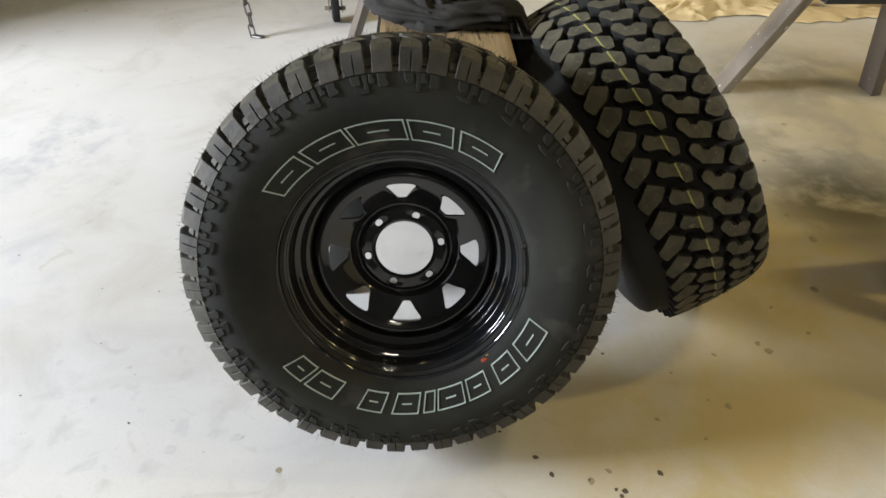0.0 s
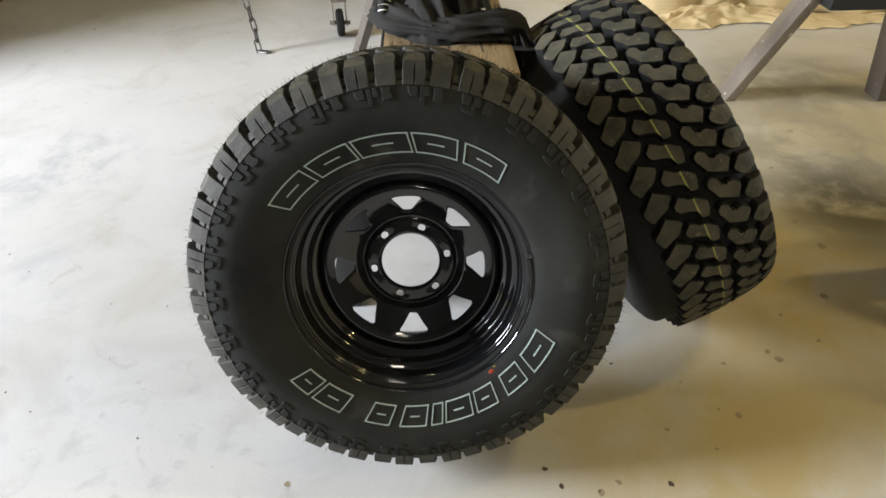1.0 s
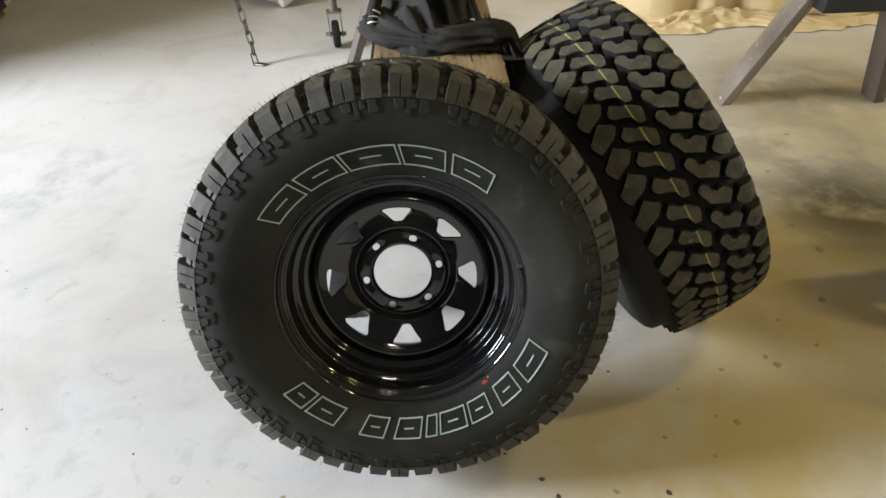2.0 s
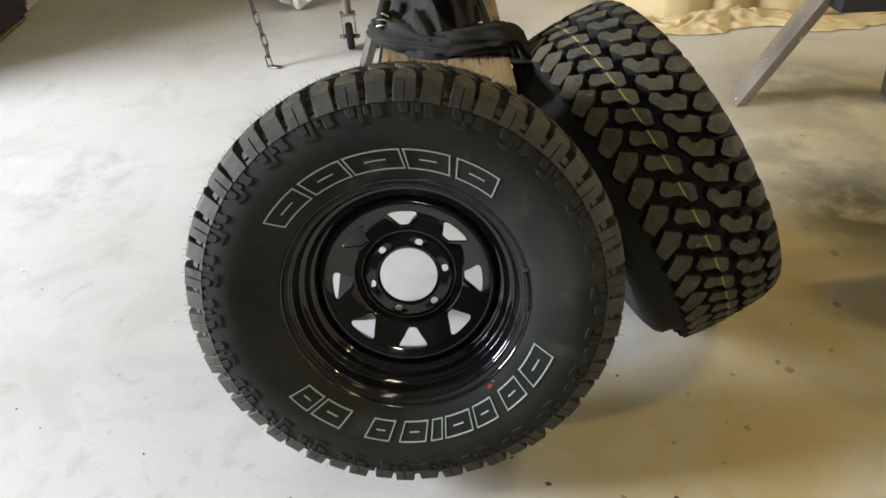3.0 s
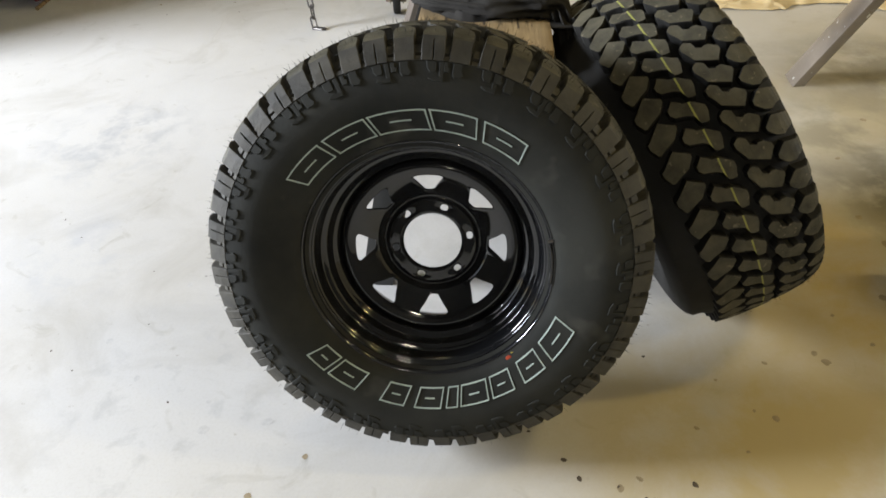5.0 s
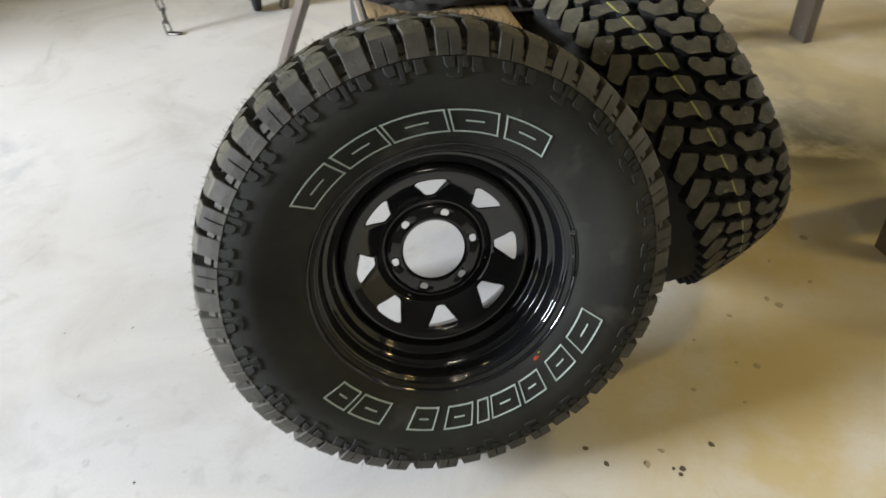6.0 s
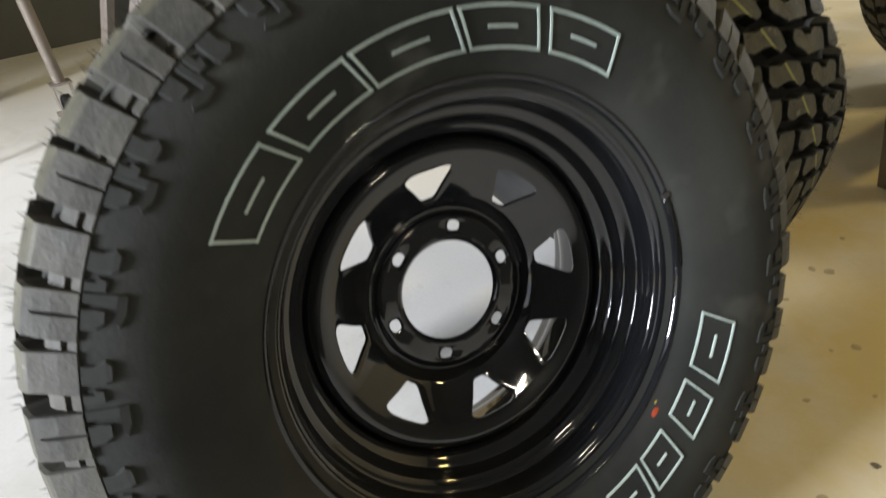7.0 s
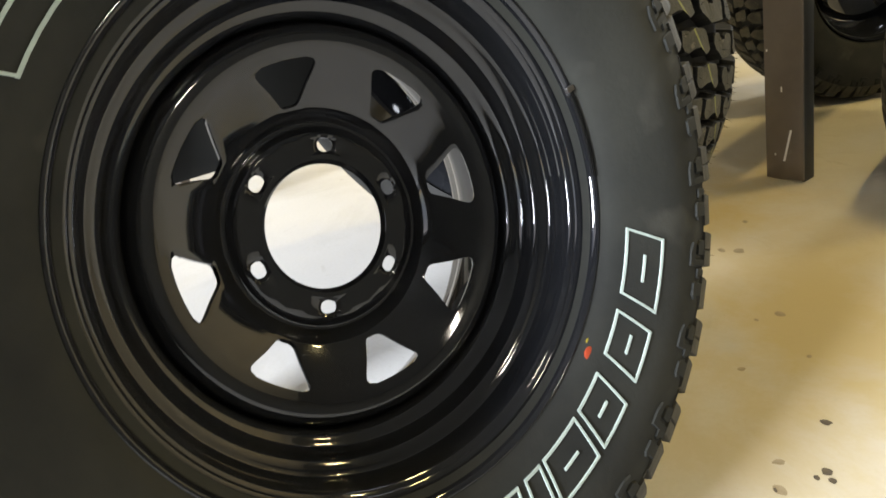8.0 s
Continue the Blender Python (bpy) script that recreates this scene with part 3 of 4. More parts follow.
def outline_mark(theta0, theta1, r0, r1, lean, notch, middle_y, width=0.0023):
    """A raised outlined block on the side wall: a slanted frame with a short inner bar."""
    bm = bmesh.new()

    def place(u, w, lift):
        r = r0 + (r1 - r0) * w
        a = radians(theta0 + (theta1 - theta0) * u) + lean * (w - 0.5) * (r1 - r0) / r
        s = side_at(r)
        return Vector((r * math.cos(a), middle_y - s - lift, r * math.sin(a)))

    def stroke(p, q):
        n = 5
        length = math.hypot((q[0] - p[0]) * abs(radians(theta1 - theta0)) * 0.255, (q[1] - p[1]) * (r1 - r0))
        du = (q[0] - p[0]) * abs(radians(theta1 - theta0)) * 0.255 / length
        dw = (q[1] - p[1]) * (r1 - r0) / length
        ou, ow = -dw * width / 2 / (abs(radians(theta1 - theta0)) * 0.255), du * width / 2 / (r1 - r0)
        lo, hi, tl, th_ = [], [], [], []
        for k in range(n + 1):
            f = k / n
            u, w = p[0] + (q[0] - p[0]) * f, p[1] + (q[1] - p[1]) * f
            lo.append(bm.verts.new(place(u - ou, w - ow, -0.0006)))
            hi.append(bm.verts.new(place(u + ou, w + ow, -0.0006)))
            tl.append(bm.verts.new(place(u - ou * 0.9, w - ow * 0.9, 0.0012)))
            th_.append(bm.verts.new(place(u + ou * 0.9, w + ow * 0.9, 0.0012)))
        for k in range(n):
            bm.faces.new((tl[k], tl[k + 1], th_[k + 1], th_[k]))
            bm.faces.new((lo[k], lo[k + 1], tl[k + 1], tl[k]))
            bm.faces.new((hi[k], th_[k], th_[k + 1], hi[k + 1]))
        bm.faces.new((lo[0], tl[0], th_[0], hi[0]))
        bm.faces.new((lo[-1], hi[-1], th_[-1], tl[-1]))

    e = 0.02
    corners = [(0, 0), (1, 0), (1, 1), (0, 1)]
    for p, q in zip(corners, corners[1:] + corners[:1]):
        stroke((p[0] - e * (q[0] - p[0]), p[1] - e * (q[1] - p[1])), (q[0] + e * (q[0] - p[0]), q[1] + e * (q[1] - p[1])))
    if notch:
        stroke((0.30, 0.5), (0.70, 0.5))
    bmesh.ops.recalc_face_normals(bm, faces=bm.faces)
    return bm


HUB = pose(0, 0, 0.3935) @ pose(0, 0, 0, -16.62, -1.03, 0)
MID = -0.004
wheel = thing("wheel", "gloss black steel wheel with new mud tyre standing tilted on concrete", "wheel", HUB)
tyre = tyre_body("tyre", wheel, 1.0, 1.0, MID, RUBBER, "black mud-terrain tyre with chunky lugs")
barrel = rim_barrel(wheel)
wheel_centre(wheel)
mud_blocks(tyre, MID)
hairs(tyre, 230, 1.0, 1.0, MID, ((4.6, -1), (6.2, -1), (6.2, 1), (4.6, 1)), 3)
# top row of five marks, bottom row of seven and two
MARKS = ((142.0, 125.7, 0.3), (123.2, 107.3, 0.3), (105.7, 86.6, 0.3), (85.0, 69.4, 0.3), (66.6, 50.9, 0.3))
for a0, a1, lean in MARKS:
    part("outlined_mark", outline_mark(a0, a1, 0.237, 0.269, lean, True, MID), MARK, tyre, "pale grey-green outlined block mark", smooth=False)
LOWER = ((-37.0, -23.0), (-50.8, -41.0), (-64.5, -55.5), (-77.5, -66.5), (-83.2, -79.0), (-95.5, -85.5), (-109.0, -99.8), (-131.5, -119.5), (-142.0, -133.5))
for a0, a1 in LOWER:
    part("outlined_mark", outline_mark(a0, a1, 0.236, 0.273, -0.25, a1 - a0 > 6, MID), MARK, tyre, "pale grey-green outlined block mark", smooth=False)


def paint_dot(name, x, z, r, mat, label):
    bm = bmesh.new()
    bmesh.ops.create_uvsphere(bm, u_segments=16, v_segments=8, radius=r)
    for v in bm.verts:
        v.co.y *= 0.15
        v.co.x *= 1 + 0.15 * noise.noise(v.co * 200)
    rr = math.hypot(x, z)
    part(name, bm, mat, tyre, label, pose(x, MID - side_at(rr) + 0.0004, z))


paint_dot("paint_dot", 0.141, -0.175, 0.0062, ORANGE, "small orange paint dot")
paint_dot("paint_dot", 0.146, -0.166, 0.0026, YELLOW, "tiny yellow paint dot")


def balance_weight():
    bm = bmesh.new()
    pts = []
    for k in range(9):
        a = radians(-9 + 20 * k / 8)
        pts.append((0.2105 * math.cos(a), -0.1115, 0.2105 * math.sin(a)))
    tube(bm, pts, 0.0028, 8)
    weight = part("balance_weight", bm, GLOSS, barrel, "small black clip-on balance weight")
    a = radians(12.5)
    bm = bmesh.new()
    box(bm, pose(0.2125 * math.cos(a), -0.1135, 0.2125 * math.sin(a), 0, -12.5, 0), 0.009, 0.004, 0.005, 0.001)
    part("clip", bm, ZINC, weight, "bright steel clip")


balance_weight()

# second wheel, tread towards the room, leaning on the bench
az, el = 0.218, 0.453
axis = Vector((math.cos(az) * math.cos(el), math.sin(az) * math.cos(el), math.sin(el)))
side_x = axis.cross(Vector((0, 0, 1))).normalized()
second_pose = Matrix((side_x, axis, side_x.cross(axis))).transposed().to_4x4()
second_pose.translation = (0.5086, 0.3724, 0.368)
wheel2 = thing("wheel", "all-terrain tyre with notched blocks and yellow line, leaning against the bench", "wheel", second_pose)
tyre2 = tyre_body("tyre", wheel2, 0.985, 1.12, 0.0, RUBBER_DUSTY, "dusty black all-terrain tyre", side=AT_SIDE, base=AT_BASE)
all_terrain_blocks(tyre2, 0.985, 1.12)
hairs(tyre2, 170, 0.985, 1.12, 0.0, ((4.2, 1), (4.8, 1), (6.4, 1), (6.4, -1)), 5, AT_OUT)
bm = bmesh.new()
lathe(bm, [(0.203, -0.100), (0.214, -0.116), (0.2165, -0.112), (0.205, -0.09), (0.172, -0.03), (0.172, 0.05), (0.205, 0.09), (0.2165, 0.112), (0.214, 0.116), (0.203, 0.1), (0.166, 0.05), (0.166, -0.03)], 96)
part("barrel", bm, GLOSS, wheel2, "gloss black steel barrel")
bm = bmesh.new()
lathe(bm, [(0.055, 0.0), (0.09, 0.0), (0.15, 0.03), (0.168, 0.02), (0.168, 0.028), (0.15, 0.038), (0.09, 0.008), (0.055, 0.008)], 64)
part("wheel_centre", bm, GLOSS, wheel2)


def far_wheel(label, m):
    w = thing("wheel", label, "wheel", m, "wheels beyond the trestle")
    t = tyre_body("tyre", w, 1.0, 1.0, 0.0, RUBBER, "black mud-terrain tyre")
    bm = bmesh.new()
    lathe(bm, [(0.166, 0.0), (0.176, -0.046), (0.19, -0.07), (0.206, -0.098), (0.214, -0.112), (0.2185, -0.105), (0.2, -0.09), (0.1705, -0.03), (0.1705, 0.05), (0.2185, 0.1), (0.214, 0.104), (0.166, 0.05)], 96)
    part("barrel", bm, GLOSS, w)
    bm = bmesh.new()
    lathe(bm, [(0.055, 0.0), (0.09, 0.0), (0.15, -0.03), (0.168, -0.02), (0.168, -0.012), (0.15, -0.022), (0.09, 0.008), (0.055, 0.008)], 64)
    part("wheel_centre", bm, GLOSS, w)
    return w, t
wheel3, tyre3 = far_wheel("black mud-tyred wheel standing behind the trestle leg", pose(2.0, 0.40, 0.386, 0, 0, -30))
mud_blocks(tyre3)
wheel4, tyre4 = far_wheel("black mud-tyred wheel standing on the concrete beside another", pose(1.62, -0.04, 0.386, 0, 0, 8))
mud_blocks(tyre4)


# ---- bench, trestles and workshop things ----
def plank_bench():
    """A worn plank on splayed steel trestle legs."""
    b = thing("bench", "worn brown plank laid on splayed grey steel trestle legs", "bench")
    bm = bmesh.new()
    box(bm, pose(0.085, 1.23, 0.645), 0.27, 2.00, 0.038, 0.004)
    bmesh.ops.subdivide_edges(bm, edges=[e for e in bm.edges if e.calc_length() > 0.2], cuts=12, use_grid_fill=True)
    for v in bm.verts:
        v.co += 0.0025 * noise.noise_vector(v.co * 9)
    part("plank", bm, WOOD, b, "worn stained timber plank")
    for a, c in (((-0.188, 0.33, 0.0), (-0.048, 0.31, 0.64)), ((-0.30, 1.50, 0.0), (-0.075, 1.14, 0.64)), ((0.19, 1.20, 0.0), (0.19, 1.14, 0.62)), ((-0.26, 2.30, 0.0), (-0.075, 2.0, 0.64)), ((0.19, 2.06, 0.0), (0.19, 2.0, 0.62))):
        bm = bmesh.new()
        # the near leg stands in shade: its darkness is put into the colour
        near = a[1] < 1
        bar(bm, a, c, 0.080 if near else 0.036, 0.050 if near else 0.030, (0, 1, 0) if near else (1, 0.5, 0))
        part("leg", bm, DARK if near else BROWN, b, "splayed steel leg coloured dark for shade" if near else "splayed square steel leg")
    for y in (1.14, 2.0):
        bm = bmesh.new()
        bar(bm, (-0.10, y, 0.610), (0.21, y, 0.610), 0.04, 0.07)
        part("crossbar", bm, DARK, b, "dark crossbar")
    bm = bmesh.new()
    box(bm, pose(0.09, 0.56, 0.500), 0.28, 0.52, 0.248, 0.01)
    part("drawer_box", bm, DARK, b, "dark box hung under the plank")
    bm = bmesh.new()
    bar(bm, (-0.050, 0.29, 0.618), (-0.050, 0.62, 0.618), 0.012, 0.030)
    part("edge_strip", bm, STEEL_PALE, b, "pale metal edge strip")
    return b


plank_bench()


def trestle_frame():
    """Angle-steel trestle with splayed legs under a dark beam."""
    b = thing("trestle", "brown-grey angle steel trestle with splayed legs and dark top beam", "trestle")
    # daylight on the first leg is partly put into its paler steel colour
    for x, y, lean_x, mat in ((1.232, 1.452, 0.155, STEEL_PALE), (1.836, 1.423, -0.205, BROWN)):
        bm = bmesh.new()
        foot = [(x, y), (x + 0.045, y + 0.006), (x + 0.048, y + 0.110), (x + 0.003, y + 0.104)]
        low = [bm.verts.new((u, w, 0.0)) for u, w in foot]
        high = [bm.verts.new((u + lean_x, w - 0.20, 0.55)) for u, w in foot]
        for k in range(4):
            bm.faces.new((low[k], low[(k + 1) % 4], high[(k + 1) % 4], high[k]))
        bm.faces.new(low)
        bm.faces.new(high)
        bmesh.ops.recalc_face_normals(bm, faces=bm.faces)
        bmesh.ops.bevel(bm, geom=bm.edges[:], offset=0.003, segments=2, affect="EDGES", profile=0.5)
        part("leg", bm, mat, b, "splayed rectangular steel leg")
    bm = bmesh.new()
    bar(bm, (1.40, 1.285, 0.478), (3.0, 1.285, 0.478), 0.10, 0.10)
    part("beam", bm, DARK, b, "dark top beam")
    return b


trestle_frame()


def steel_post():
    b = thing("trestle", "brown painted steel trestle leg with chipped white marks", "trestle")
    bm = bmesh.new()
    a, c = Vector((1.232, 0.182, 0.0)), Vector((1.252, 0.282, 0.72))
    bar(bm, a, c, 0.084, 0.008, (1, 0, 0))
    leg = part("leg", bm, STEEL, b, "flat-faced brown steel leg")
    bm = bmesh.new()
    bar(bm, a + Vector((0.026, -0.038, 0)), c + Vector((0.026, -0.038, 0)), 0.008, 0.044, (1, 0, 0))
    part("flange", bm, DARK, leg, "dark return flange")
    d = (c - a).normalized()
    for f0, f1, off0, off1, wd in ((0.045, 0.118, 0.000, -0.016, 0.0045), (0.200, 0.212, 0.004, 0.004, 0.003), (0.055, 0.060, 0.02, 0.02, 0.003), (0.285, 0.290, 0.035, 0.035, 0.003)):
        bm = bmesh.new()
        p0, p1 = a + d * f0 + Vector((-0.0043, off0, 0)), a + d * f1 + Vector((-0.0043, off1, 0))
        bar(bm, p0, p1, wd, 0.0008, (1, 0, 0), 0)
        part("paint_chip", bm, BRIGHT, leg, "white chipped scratch", smooth=False)
    bm = bmesh.new()
    bar(bm, (1.252, 0.282, 0.75), (2.9, 0.45, 0.75), 0.09, 0.06)
    part("beam", bm, DARK, b, "dark top beam")
    return b


steel_post()


def hanging_chain(foot, top):
    """Loose links hung to the floor."""
    c = thing("chain", "grey steel link chain hanging down to the floor", "chain")
    foot, top = Vector(foot), Vector(top)
    d = (top - foot).normalized()
    pitch, wire = 0.050, 0.0042
    count = int((top - foot).length / pitch)
    link = bmesh.new()
    ring = []
    for k in range(20):
        t = 2 * math.pi * k / 20
        ring.append((0.012 * math.cos(t), 0, 0.012 * math.sin(t) + (0.019 if math.sin(t) > 0 else -0.019)))
    ring.append(ring[0])
    tube(link, ring, wire, 6)
    me = bpy.data.meshes.new("link")
    link.to_mesh(me)
    link.free()
    base = d.to_track_quat("Z", "X").to_matrix().to_4x4()
    for i in range(count):
        sway = Vector((0.006 * math.sin(i * 0.8), 0.003 * math.sin(i * 1.7), 0))
        m = Matrix.Translation(foot + d * (0.03 + i * pitch) + sway) @ base @ pose(0, 0, 0, 3 * math.sin(i), 0, 35 + (90 if i % 2 else 0))
        mesh_part("link", me, ZINC, c, "", m)
    flat = Matrix.Translation(foot + Vector((0.02, 0.004, 0.005))) @ pose(0, 0, 0, 90, 0, 70)
    mesh_part("link", me, ZINC, c, "", flat)
    return c


hanging_chain((-0.743, 2.08, 0.0), (-0.87, 2.20, 1.1))


def caster_leg(x, y):
    c = thing("caster", "grey swivel caster wheel under a steel trolley leg", "caster")
    bm = bmesh.new()
    lathe(bm, [(0.012, -0.018), (0.052, -0.018), (0.063, -0.014), (0.066, 0.0), (0.063, 0.014), (0.052, 0.018), (0.012, 0.018)], 40)
    part("wheel", bm, CASTER_RUBBER, c, "grey rubber caster wheel", pose(x, y, 0.066, 0, 0, 100))
    bm = bmesh.new()
    for s in (-1, 1):
        box(bm, pose(x + s * 0.031, y + 0.006, 0.112, -8, 0, 10), 0.005, 0.048, 0.12, 0.001)
    box(bm, pose(x, y + 0.012, 0.172, 0, 0, 10), 0.074, 0.066, 0.008, 0.001)
    tube(bm, [(x - 0.050, y, 0.066), (x + 0.050, y, 0.066)], 0.010, 10)
    part("fork", bm, STEEL_PALE, c, "pressed steel fork")
    bm = bmesh.new()
    tube(bm, [(x, y + 0.014, 0.17), (x - 0.012, y + 0.03, 0.9)], 0.021, 14)
    part("leg", bm, STEEL, c, "round steel tube leg")
    return c


caster_leg(-0.377, 2.285)


def soften(me):
    """Cloth has no hard edges."""
    if "sharp_edge" in me.attributes:
        me.attributes.remove(me.attributes["sharp_edge"])


def heap_cloth(name, fn, nu, nv, mat, label, category, thick=0.003):
    bm = bmesh.new()
    grid = [[bm.verts.new(fn(i / nu, j / nv)) for j in range(nv + 1)] for i in range(nu + 1)]
    for i in range(nu):
        for j in range(nv):
            bm.faces.new((grid[i][j], grid[i + 1][j], grid[i + 1][j + 1], grid[i][j + 1]))
    bmesh.ops.recalc_face_normals(bm, faces=bm.faces)
    bmesh.ops.smooth_vert(bm, verts=bm.verts, factor=0.5, use_axis_x=True, use_axis_y=True, use_axis_z=True)
    ob = part(name, bm, mat)
    soften(ob.data)
    s = ob.modifiers.new("thickness", "SOLIDIFY")
    s.thickness = thick
    return tagged(ob, label, category)


def curtain(u, v):
    """A canvas sheet hung along the wall down to the floor."""
    x = 0.35 + 2.85 * u
    back = 2.44 - 0.10 * (u - 0.4) + 0.60 * max(0.0, min(1.0, (0.30 - u) / 0.14))
    n0 = noise.noise(Vector((x * 3.1, 0.4, 0)))
    fold = 0.030 * math.sin(x * 15 + 4 * n0) + 0.05 * noise.noise(Vector((x * 2.6, v * 0.8, 2))) + 0.012 * noise.noise(Vector((x * 13, v * 2, 7)))
    return Vector((x + 0.02 * n0 * v, back + fold * (0.6 + 0.6 * v), 1.5 * (1 - v) + 0.006))


heap_cloth("drop_cloth", curtain, 240, 30, CLOTH, "cream canvas drop cloth hung down to the floor", "cloth")


def heap(u, v):
    """The rumpled foot of the canvas: overlapping folds lying along the wall."""
    x = 1.00 + 2.10 * u
    edge = 0.16 + 0.07 * noise.noise(Vector((x * 3.3, 0, 4))) + 0.025 * noise.noise(Vector((x * 14, 0, 1)))
    y0 = 2.47 - 0.10 * ((x - 0.35) / 2.85 - 0.4)
    w1 = noise.noise(Vector((x * 3.0, v * 1.4, 3)))
    w2 = noise.noise(Vector((x * 6.5, v * 2.5, 9)))
    n1 = noise.noise(Vector((x * 2.6 + 1.2 * w1, v * 2.0 + 1.6 * w2, 5)))
    n2 = noise.noise(Vector((x * 5.0 + 1.4 * w2, v * 3.0 + 1.6 * w1, 8)))
    n3 = noise.noise(Vector((x * 15.0 + 2.0 * w1, v * 5.0 + 2.0 * w2, 2)))
    f1 = max(0.0, 1 - 2.6 * abs(n1)) ** 1.5
    f2 = max(0.0, 1 - 2.4 * abs(n2)) ** 1.5
    f3 = max(0.0, 1 - 2.2 * abs(n3))
    big = max(0.12, min(1.0, 1.25 - abs(x - 1.50) / 0.50))
    env = min(1.0, (1 - v) * 2.6) ** 0.6 * (0.55 + 0.45 * min(1.0, v * 3))
    z = 0.006 + env * (0.010 + big * (0.045 * (1 - v) + 0.030 * f1 + 0.022 * f2 + 0.006 * f3))
    return Vector((x + 0.05 * w2, y0 - edge * v * 1.15 + 0.03 * w1 - 0.03 * f2 * (1 - v), z))


heap_cloth("crumpled_canvas", heap, 320, 46, CLOTH, "rumpled cream canvas lying in folds on the floor", "cloth")


def small_drape(u, v):
    x = -0.95 + 0.24 * u
    fold = 0.02 * math.sin(u * 17) + 0.02 * noise.noise(Vector((u * 3, v * 3, 8)))
    low = 0.004 + 0.20 * abs(u - 0.62) ** 1.4
    return Vector((x + 0.05 * v, 3.02 - 0.06 * v + fold, 0.9 * (1 - v) + low * v))


heap_cloth("hanging_cloth", small_drape, 40, 40, WHITE_CARD, "white cloth corner hanging near the floor", "cloth")


def jacket():
    """A dark fleece thrown in a heap over the plank, one sleeve hanging off its end."""
    def fold_height(x, y, w, w2):
        """Sharp cloth folds that sweep up from the front hem."""
        across, along = x * 0.85 + y * 0.5, y * 0.85 - x * 0.5
        r1 = abs(noise.noise(Vector((across * 22 + 1.0 * w, along * 3.0, 3))))
        r2 = abs(noise.noise(Vector((across * 27 + 1.2 * w2, along * 6 + 1.5 * w, 8))))
        r3 = abs(noise.noise(Vector((across * 70, along * 22 + 2 * w2, 1))))
        return 0.050 * max(0.0, 1 - 3.0 * r1) ** 1.1 + 0.020 * max(0.0, 1 - 2.6 * r2) + 0.002 * max(0.0, 1 - 3 * r3)

    def lump(u, v):
        y = 0.345 + 0.66 * v
        edge = 0.250 - 0.36 * (y - 0.43)
        x = -0.056 + (edge + 0.056) * u
        cx, cy = (x - (edge - 0.075) / 2) / ((edge + 0.075) / 2), (y - 0.68) / 0.31
        w = noise.noise(Vector((x * 5, y * 4, 1)))
        w2 = noise.noise(Vector((x * 9, y * 8, 6)))
        d = math.hypot(cx, cy) * (1 + 0.16 * w)
        m = max(0.0, 1 - d)
        hump = 0.185 * m ** 0.9 * (1 - 0.30 * max(0.0, cx)) * (1 + 0.35 * noise.noise(Vector((x * 6 + 3, y * 4, 4)))) + 0.05 * m * (cy + 0.3)
        z = hump + fold_height(x, y, w, w2) * min(1.0, m * 5)
        hang = max(0.0, x - 0.222) * 2.6 + max(0.0, -0.052 - x) * 2.6
        return Vector((x, y, 0.6625 + z - (hang if m > 0 else 0.0)))

    ob = heap_cloth("jacket", lump, 110, 150, JACKET, "charcoal fleece jacket heaped on the plank bench", "jacket", 0.004)
    # sleeve
    bm = bmesh.new()
    rings = []
    path = [(-0.050, 0.52, 0.700), (-0.015, 0.455, 0.694), (0.06, 0.42, 0.692), (0.13, 0.405, 0.692), (0.195, 0.41, 0.692), (0.236, 0.415, 0.684), (0.256, 0.39, 0.64), (0.258, 0.35, 0.57), (0.252, 0.33, 0.50)]
    fine = []
    for a, d in zip(path, path[1:]):
        fine += [Vector(a).lerp(Vector(d), k / 7) for k in range(7)]
    for _ in range(3):
        fine = [fine[0]] + [(p + q * 2 + r) / 4 for p, q, r in zip(fine, fine[1:], fine[2:])] + [fine[-1]]
    for i, p in enumerate(fine):
        d = (fine[min(i + 1, len(fine) - 1)] - fine[max(i - 1, 0)]).normalized()
        s = d.cross(Vector((0, 1, 0.3))).normalized()
        w = d.cross(s)
        ring = []
        for k in range(48):
            t = 2 * math.pi * k / 48
            ridge = abs(noise.noise(Vector((2.3 * math.cos(t) + 0.03 * i, 2.3 * math.sin(t), i * 0.07))))
            crease = abs(noise.noise(Vector((3.6 * math.cos(t), 3.6 * math.sin(t), i * 0.42 + 5))))
            grow = 0.66 + 0.62 * max(0.0, 1 - 2.8 * ridge) + 0.14 * max(0.0, 1 - 2.4 * crease)
            ring.append(bm.verts.new(p + (s * 0.021 * math.cos(t) + w * 0.036 * math.sin(t)) * grow))
        rings.append(ring)
    for p, q in zip(rings, rings[1:]):
        for k in range(48):
            j = (k + 1) % 48
            bm.faces.new((p[k], p[j], q[j], q[k]))
    bm.faces.new(rings[0])
    bm.faces.new(rings[-1])
    bmesh.ops.recalc_face_normals(bm, faces=bm.faces)
    soften(part("sleeve", bm, JACKET, ob).data)
    # dark drawcord with white flecks, and the white-striped cuff
    cord = []
    for k in range(13):
        x, y = 0.118 + 0.060 * k / 12, 0.60 - 0.19 * k / 12
        p = lump((x + 0.056) / (0.306 - 0.36 * (y - 0.43)), (y - 0.345) / 0.66)
        cord.append((p.x, p.y - 0.006, p.z + 0.006))
    bm = bmesh.new()
    tube(bm, cord, 0.0032, 6)
    part("cord", bm, JACKET, ob, "dark cord")
    for k in (2, 4, 5, 9, 10):
        bm = bmesh.new()
        a, d = Vector(cord[k]), Vector(cord[k + 1])
        bar(bm, a, a.lerp(d, 0.75), 0.0085, 0.0085, (1, 0, 0), 0.001)
        part("fleck", bm, BRIGHT, ob, "white cord fleck")
    bm = bmesh.new()
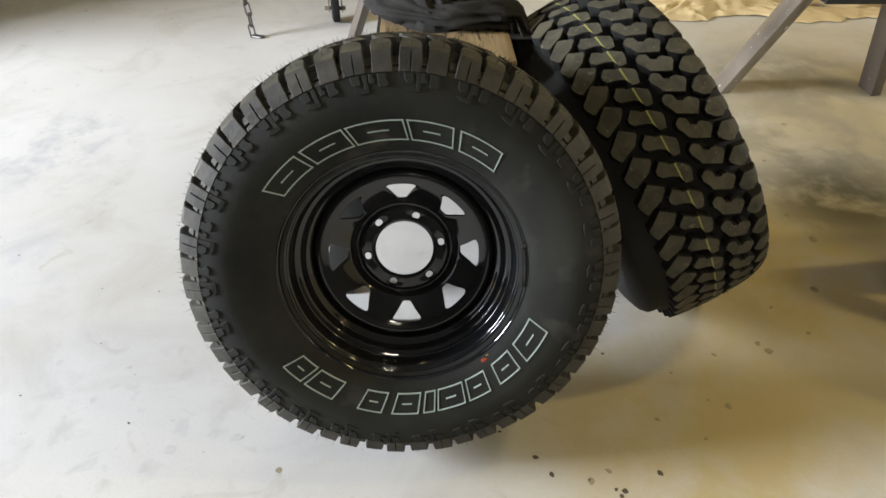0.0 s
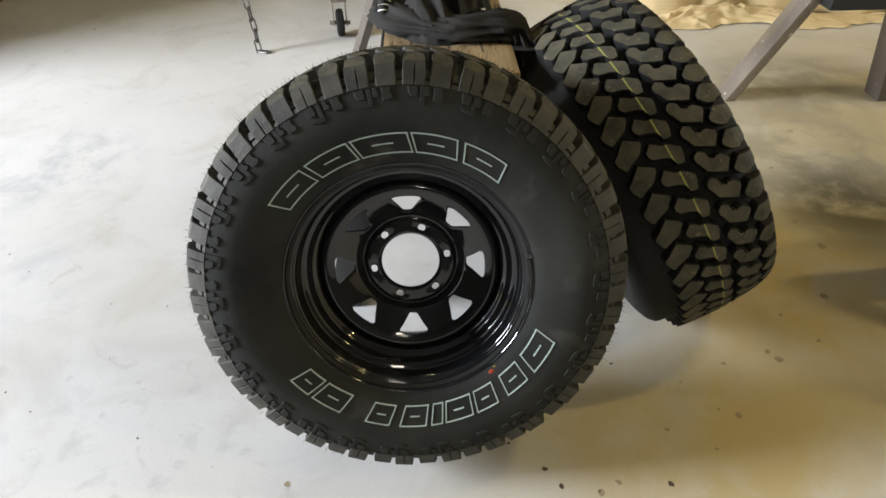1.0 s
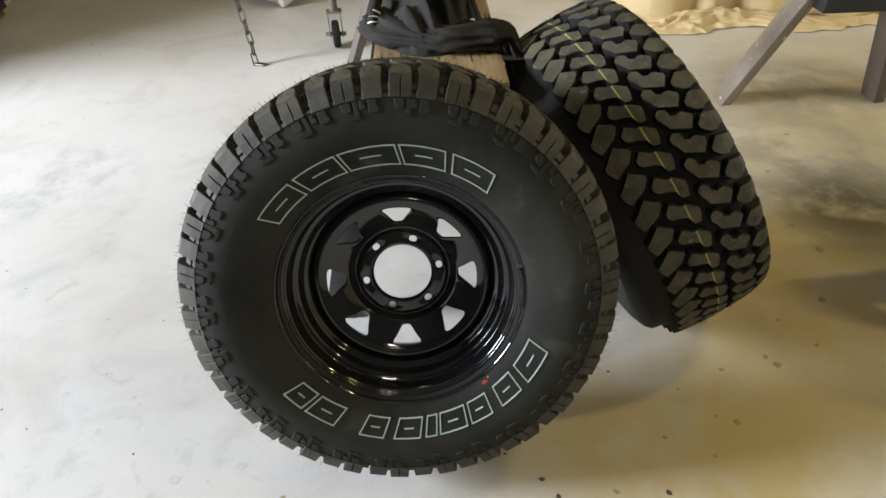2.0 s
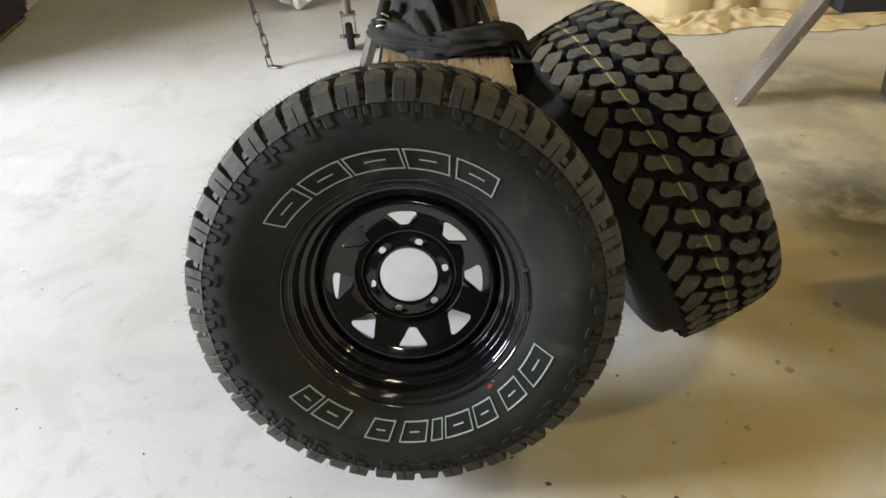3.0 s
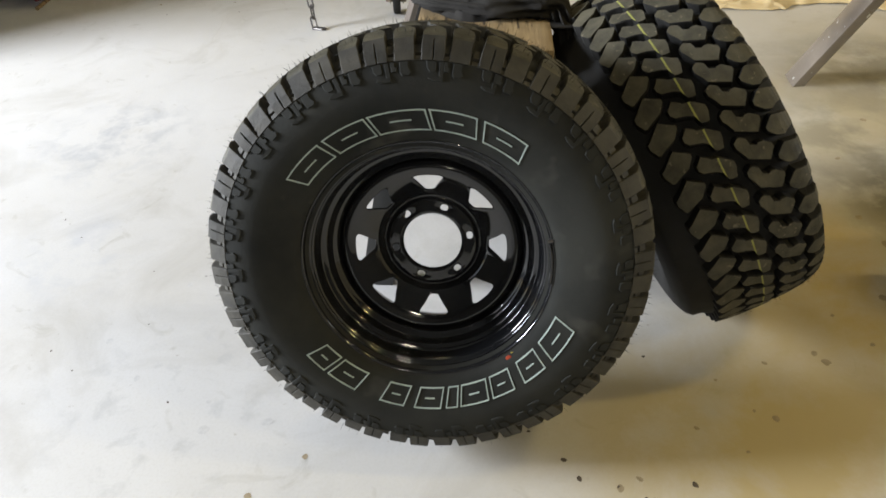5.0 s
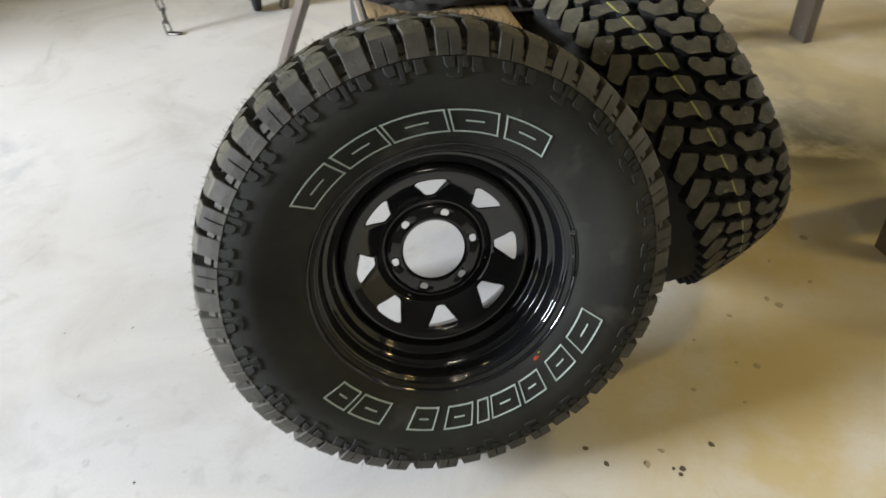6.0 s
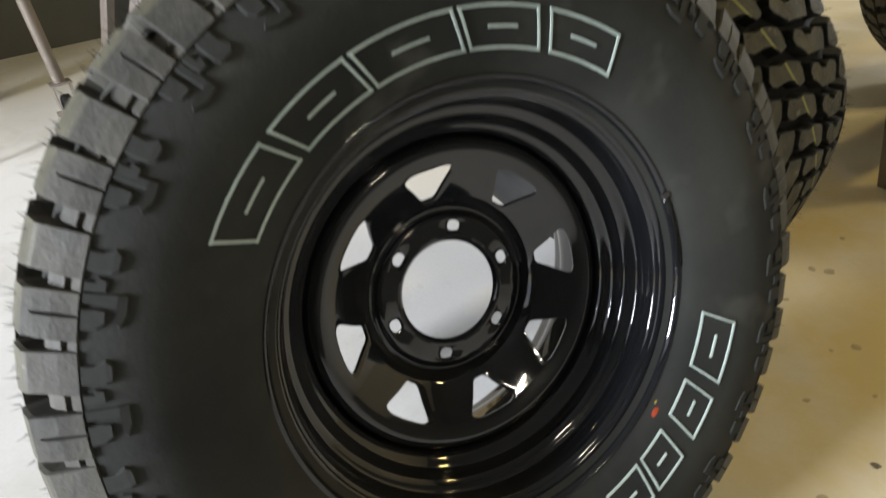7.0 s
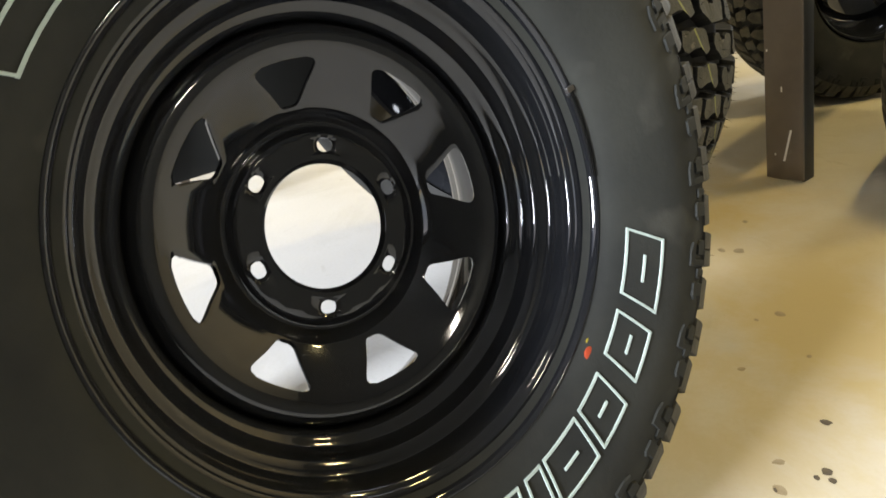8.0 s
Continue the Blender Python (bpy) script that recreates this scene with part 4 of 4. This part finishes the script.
    tube(bm, [(-0.038, 0.505, 0.752), (-0.048, 0.490, 0.725), (-0.050, 0.478, 0.690)], 0.013, 14)
    cuff = part("cuff", bm, JACKET, ob, "dark knitted cuff")
    for k in range(3):
        z = 0.700 + 0.011 * k
        bm = bmesh.new()
        tube(bm, [(-0.0495 + 0.0015 * k, 0.481 + 0.004 * k, z), (-0.0495 + 0.0019 * k, 0.4825 + 0.004 * k, z + 0.002)], 0.0140, 14)
        part("stripe", bm, BRIGHT, cuff, "white cuff stripe")
    return ob


jacket()


def leaning_boards():
    """A printed board in a wooden tray by the far wall."""
    b = thing("signboard", "dark red and navy printed board with white card edge", "signboard", pose(-2.43, 3.04, 0.0, 0, 0, 97))
    bm = bmesh.new()
    box(bm, pose(-0.30, 0.0, 0.33, -6, 0, 0), 0.62, 0.02, 0.60, 0.002)
    part("panel", bm, RED, b, "dark red panel")
    bm = bmesh.new()
    box(bm, pose(-0.30, -0.042, 0.12, -6, 0, 0), 0.62, 0.012, 0.17, 0.002)
    part("lower_panel", bm, NAVY, b, "navy lower band")
    bm = bmesh.new()
    box(bm, pose(0.235, 0.035, 0.28, -6, 0, 0), 0.44, 0.018, 0.55, 0.002)
    part("card", bm, WHITE_CARD, b, "white card with a red shape")
    bm = bmesh.new()
    box(bm, pose(0.14, 0.012, 0.19, -6, 14, 0), 0.075, 0.012, 0.30, 0.004)
    part("red_shape", bm, RED, b)
    bm = bmesh.new()
    tube(bm, [(-0.66, -0.045, 0.010), (-0.06, -0.045, 0.010), (-0.01, -0.03, 0.010), (0.01, 0.02, 0.010)], 0.010, 10)
    part("tray_rail", bm, WOOD, b, "pale wooden rail")
    return b


leaning_boards()

# ---- floor marks ----
CRACK = material("crack_line", (0.46, 0.45, 0.43), 0.7, second=(0.55, 0.54, 0.52), scale=12)
rng = random.Random(11)


def blot(x, y, r, mat, name, label, group):
    bm = bmesh.new()
    n = 18
    ph = rng.uniform(0, 6)
    st = rng.uniform(0.6, 1.0)
    ring = [bm.verts.new((r * math.cos(2 * math.pi * k / n) * (1 + 0.55 * noise.noise(Vector((math.cos(2 * math.pi * k / n), math.sin(2 * math.pi * k / n), ph)))), st * r * math.sin(2 * math.pi * k / n), 0)) for k in range(n)]
    mid = bm.verts.new((0, 0, 0.0001))
    for k in range(n):
        bm.faces.new((ring[k], ring[(k + 1) % n], mid))
    ob = part(name, bm, mat, None, "", pose(x, y, 0.0004, 0, 0, rng.uniform(0, 180)))
    return tagged(ob, label, "stain", group)


DRIPS = ((0.257, -0.194, 0.0058), (0.284, -0.234, 0.0060), (0.501, -0.237, 0.0068), (0.357, -0.248, 0.0045), (0.421, -0.273, 0.0065), (0.412, -0.284, 0.0045), (0.405, -0.270, 0.004), (0.17, -0.12, 0.006), (0.19, -0.13, 0.004))
for x, y, r in DRIPS:
    blot(x, y, r, STAIN, "oil_drip", "dark dried oil drip on the pale concrete", "oil drips on the floor")
SMEARS = ((0.532, -0.108, 0.009), (0.698, -0.078, 0.014), (0.838, 0.105, 0.013), (-1.657, 2.453, 0.012), (-1.262, 2.474, 0.012), (0.40, -0.23, 0.012), (0.36, -0.25, 0.012), (-0.35, -0.30, 0.012), (-0.26, -0.21, 0.010), (0.62, -0.16, 0.007), (0.66, -0.06, 0.006), (0.60, 0.02, 0.007))
for x, y, r in SMEARS:
    blot(x, y, r * 0.62, SMUDGE, "smudge", "small brown smudge on the pale concrete", "smudges on the floor")

SPECKS = ((-1.565, 2.307, 0.0044), (-1.195, 2.332, 0.0055), (-1.181, 0.569, 0.0033), (-1.087, 0.485, 0.0028), (-0.94, 0.05, 0.0033), (-0.857, -0.008, 0.0028), (-0.655, 0.326, 0.0028), (-0.806, 0.341, 0.0022), (-0.738, 0.145, 0.0022), (-0.595, -0.088, 0.0033), (0.456, 0.082, 0.0044))
for x, y, r in SPECKS:
    blot(x, y, r, STAIN, "speck", "tiny dark speck on the pale concrete", "specks on the floor")
PALE_SMEARS = ((-0.81, 0.087, 0.0099), (-0.694, -0.024, 0.0088), (-0.686, 0.293, 0.0099), (-0.359, -0.129, 0.0132), (-0.489, -0.154, 0.0121), (-0.504, -0.083, 0.0055), (0.855, 0.079, 0.0099), (0.977, 0.136, 0.0066), (1.068, 0.294, 0.011), (0.72, 0.072, 0.0066), (0.923, 0.228, 0.0055), (1.203, 0.94, 0.0099), (1.384, 1.196, 0.011), (1.141, 0.624, 0.0099), (1.165, 0.506, 0.0154))
for x, y, r in PALE_SMEARS:
    blot(x, y, r, PALE_SMUDGE if x < 0 else SMUDGE, "smudge", "faint grey smudge on the pale concrete" if x < 0 else "small brown smudge on the pale concrete", "smudges on the floor")


def floor_crack():
    bm = bmesh.new()
    pts = []
    for k in range(30):
        f = k / 29
        pts.append(Vector((-1.20 - 0.14 * f + 0.010 * noise.noise(Vector((k * 0.7, 0, 0))), 1.90 + 1.3 * f, 0.0009)))
    rows = [(bm.verts.new(p + Vector((-0.0014, 0, 0))), bm.verts.new(p + Vector((0.0014, 0, 0)))) for p in pts]
    for p, q in zip(rows, rows[1:]):
        bm.faces.new((p[0], p[1], q[1], q[0]))
    tagged(part("floor_crack", bm, CRACK, smooth=False), "thin hairline crack in the concrete floor", "structure", kind="structure")


floor_crack()
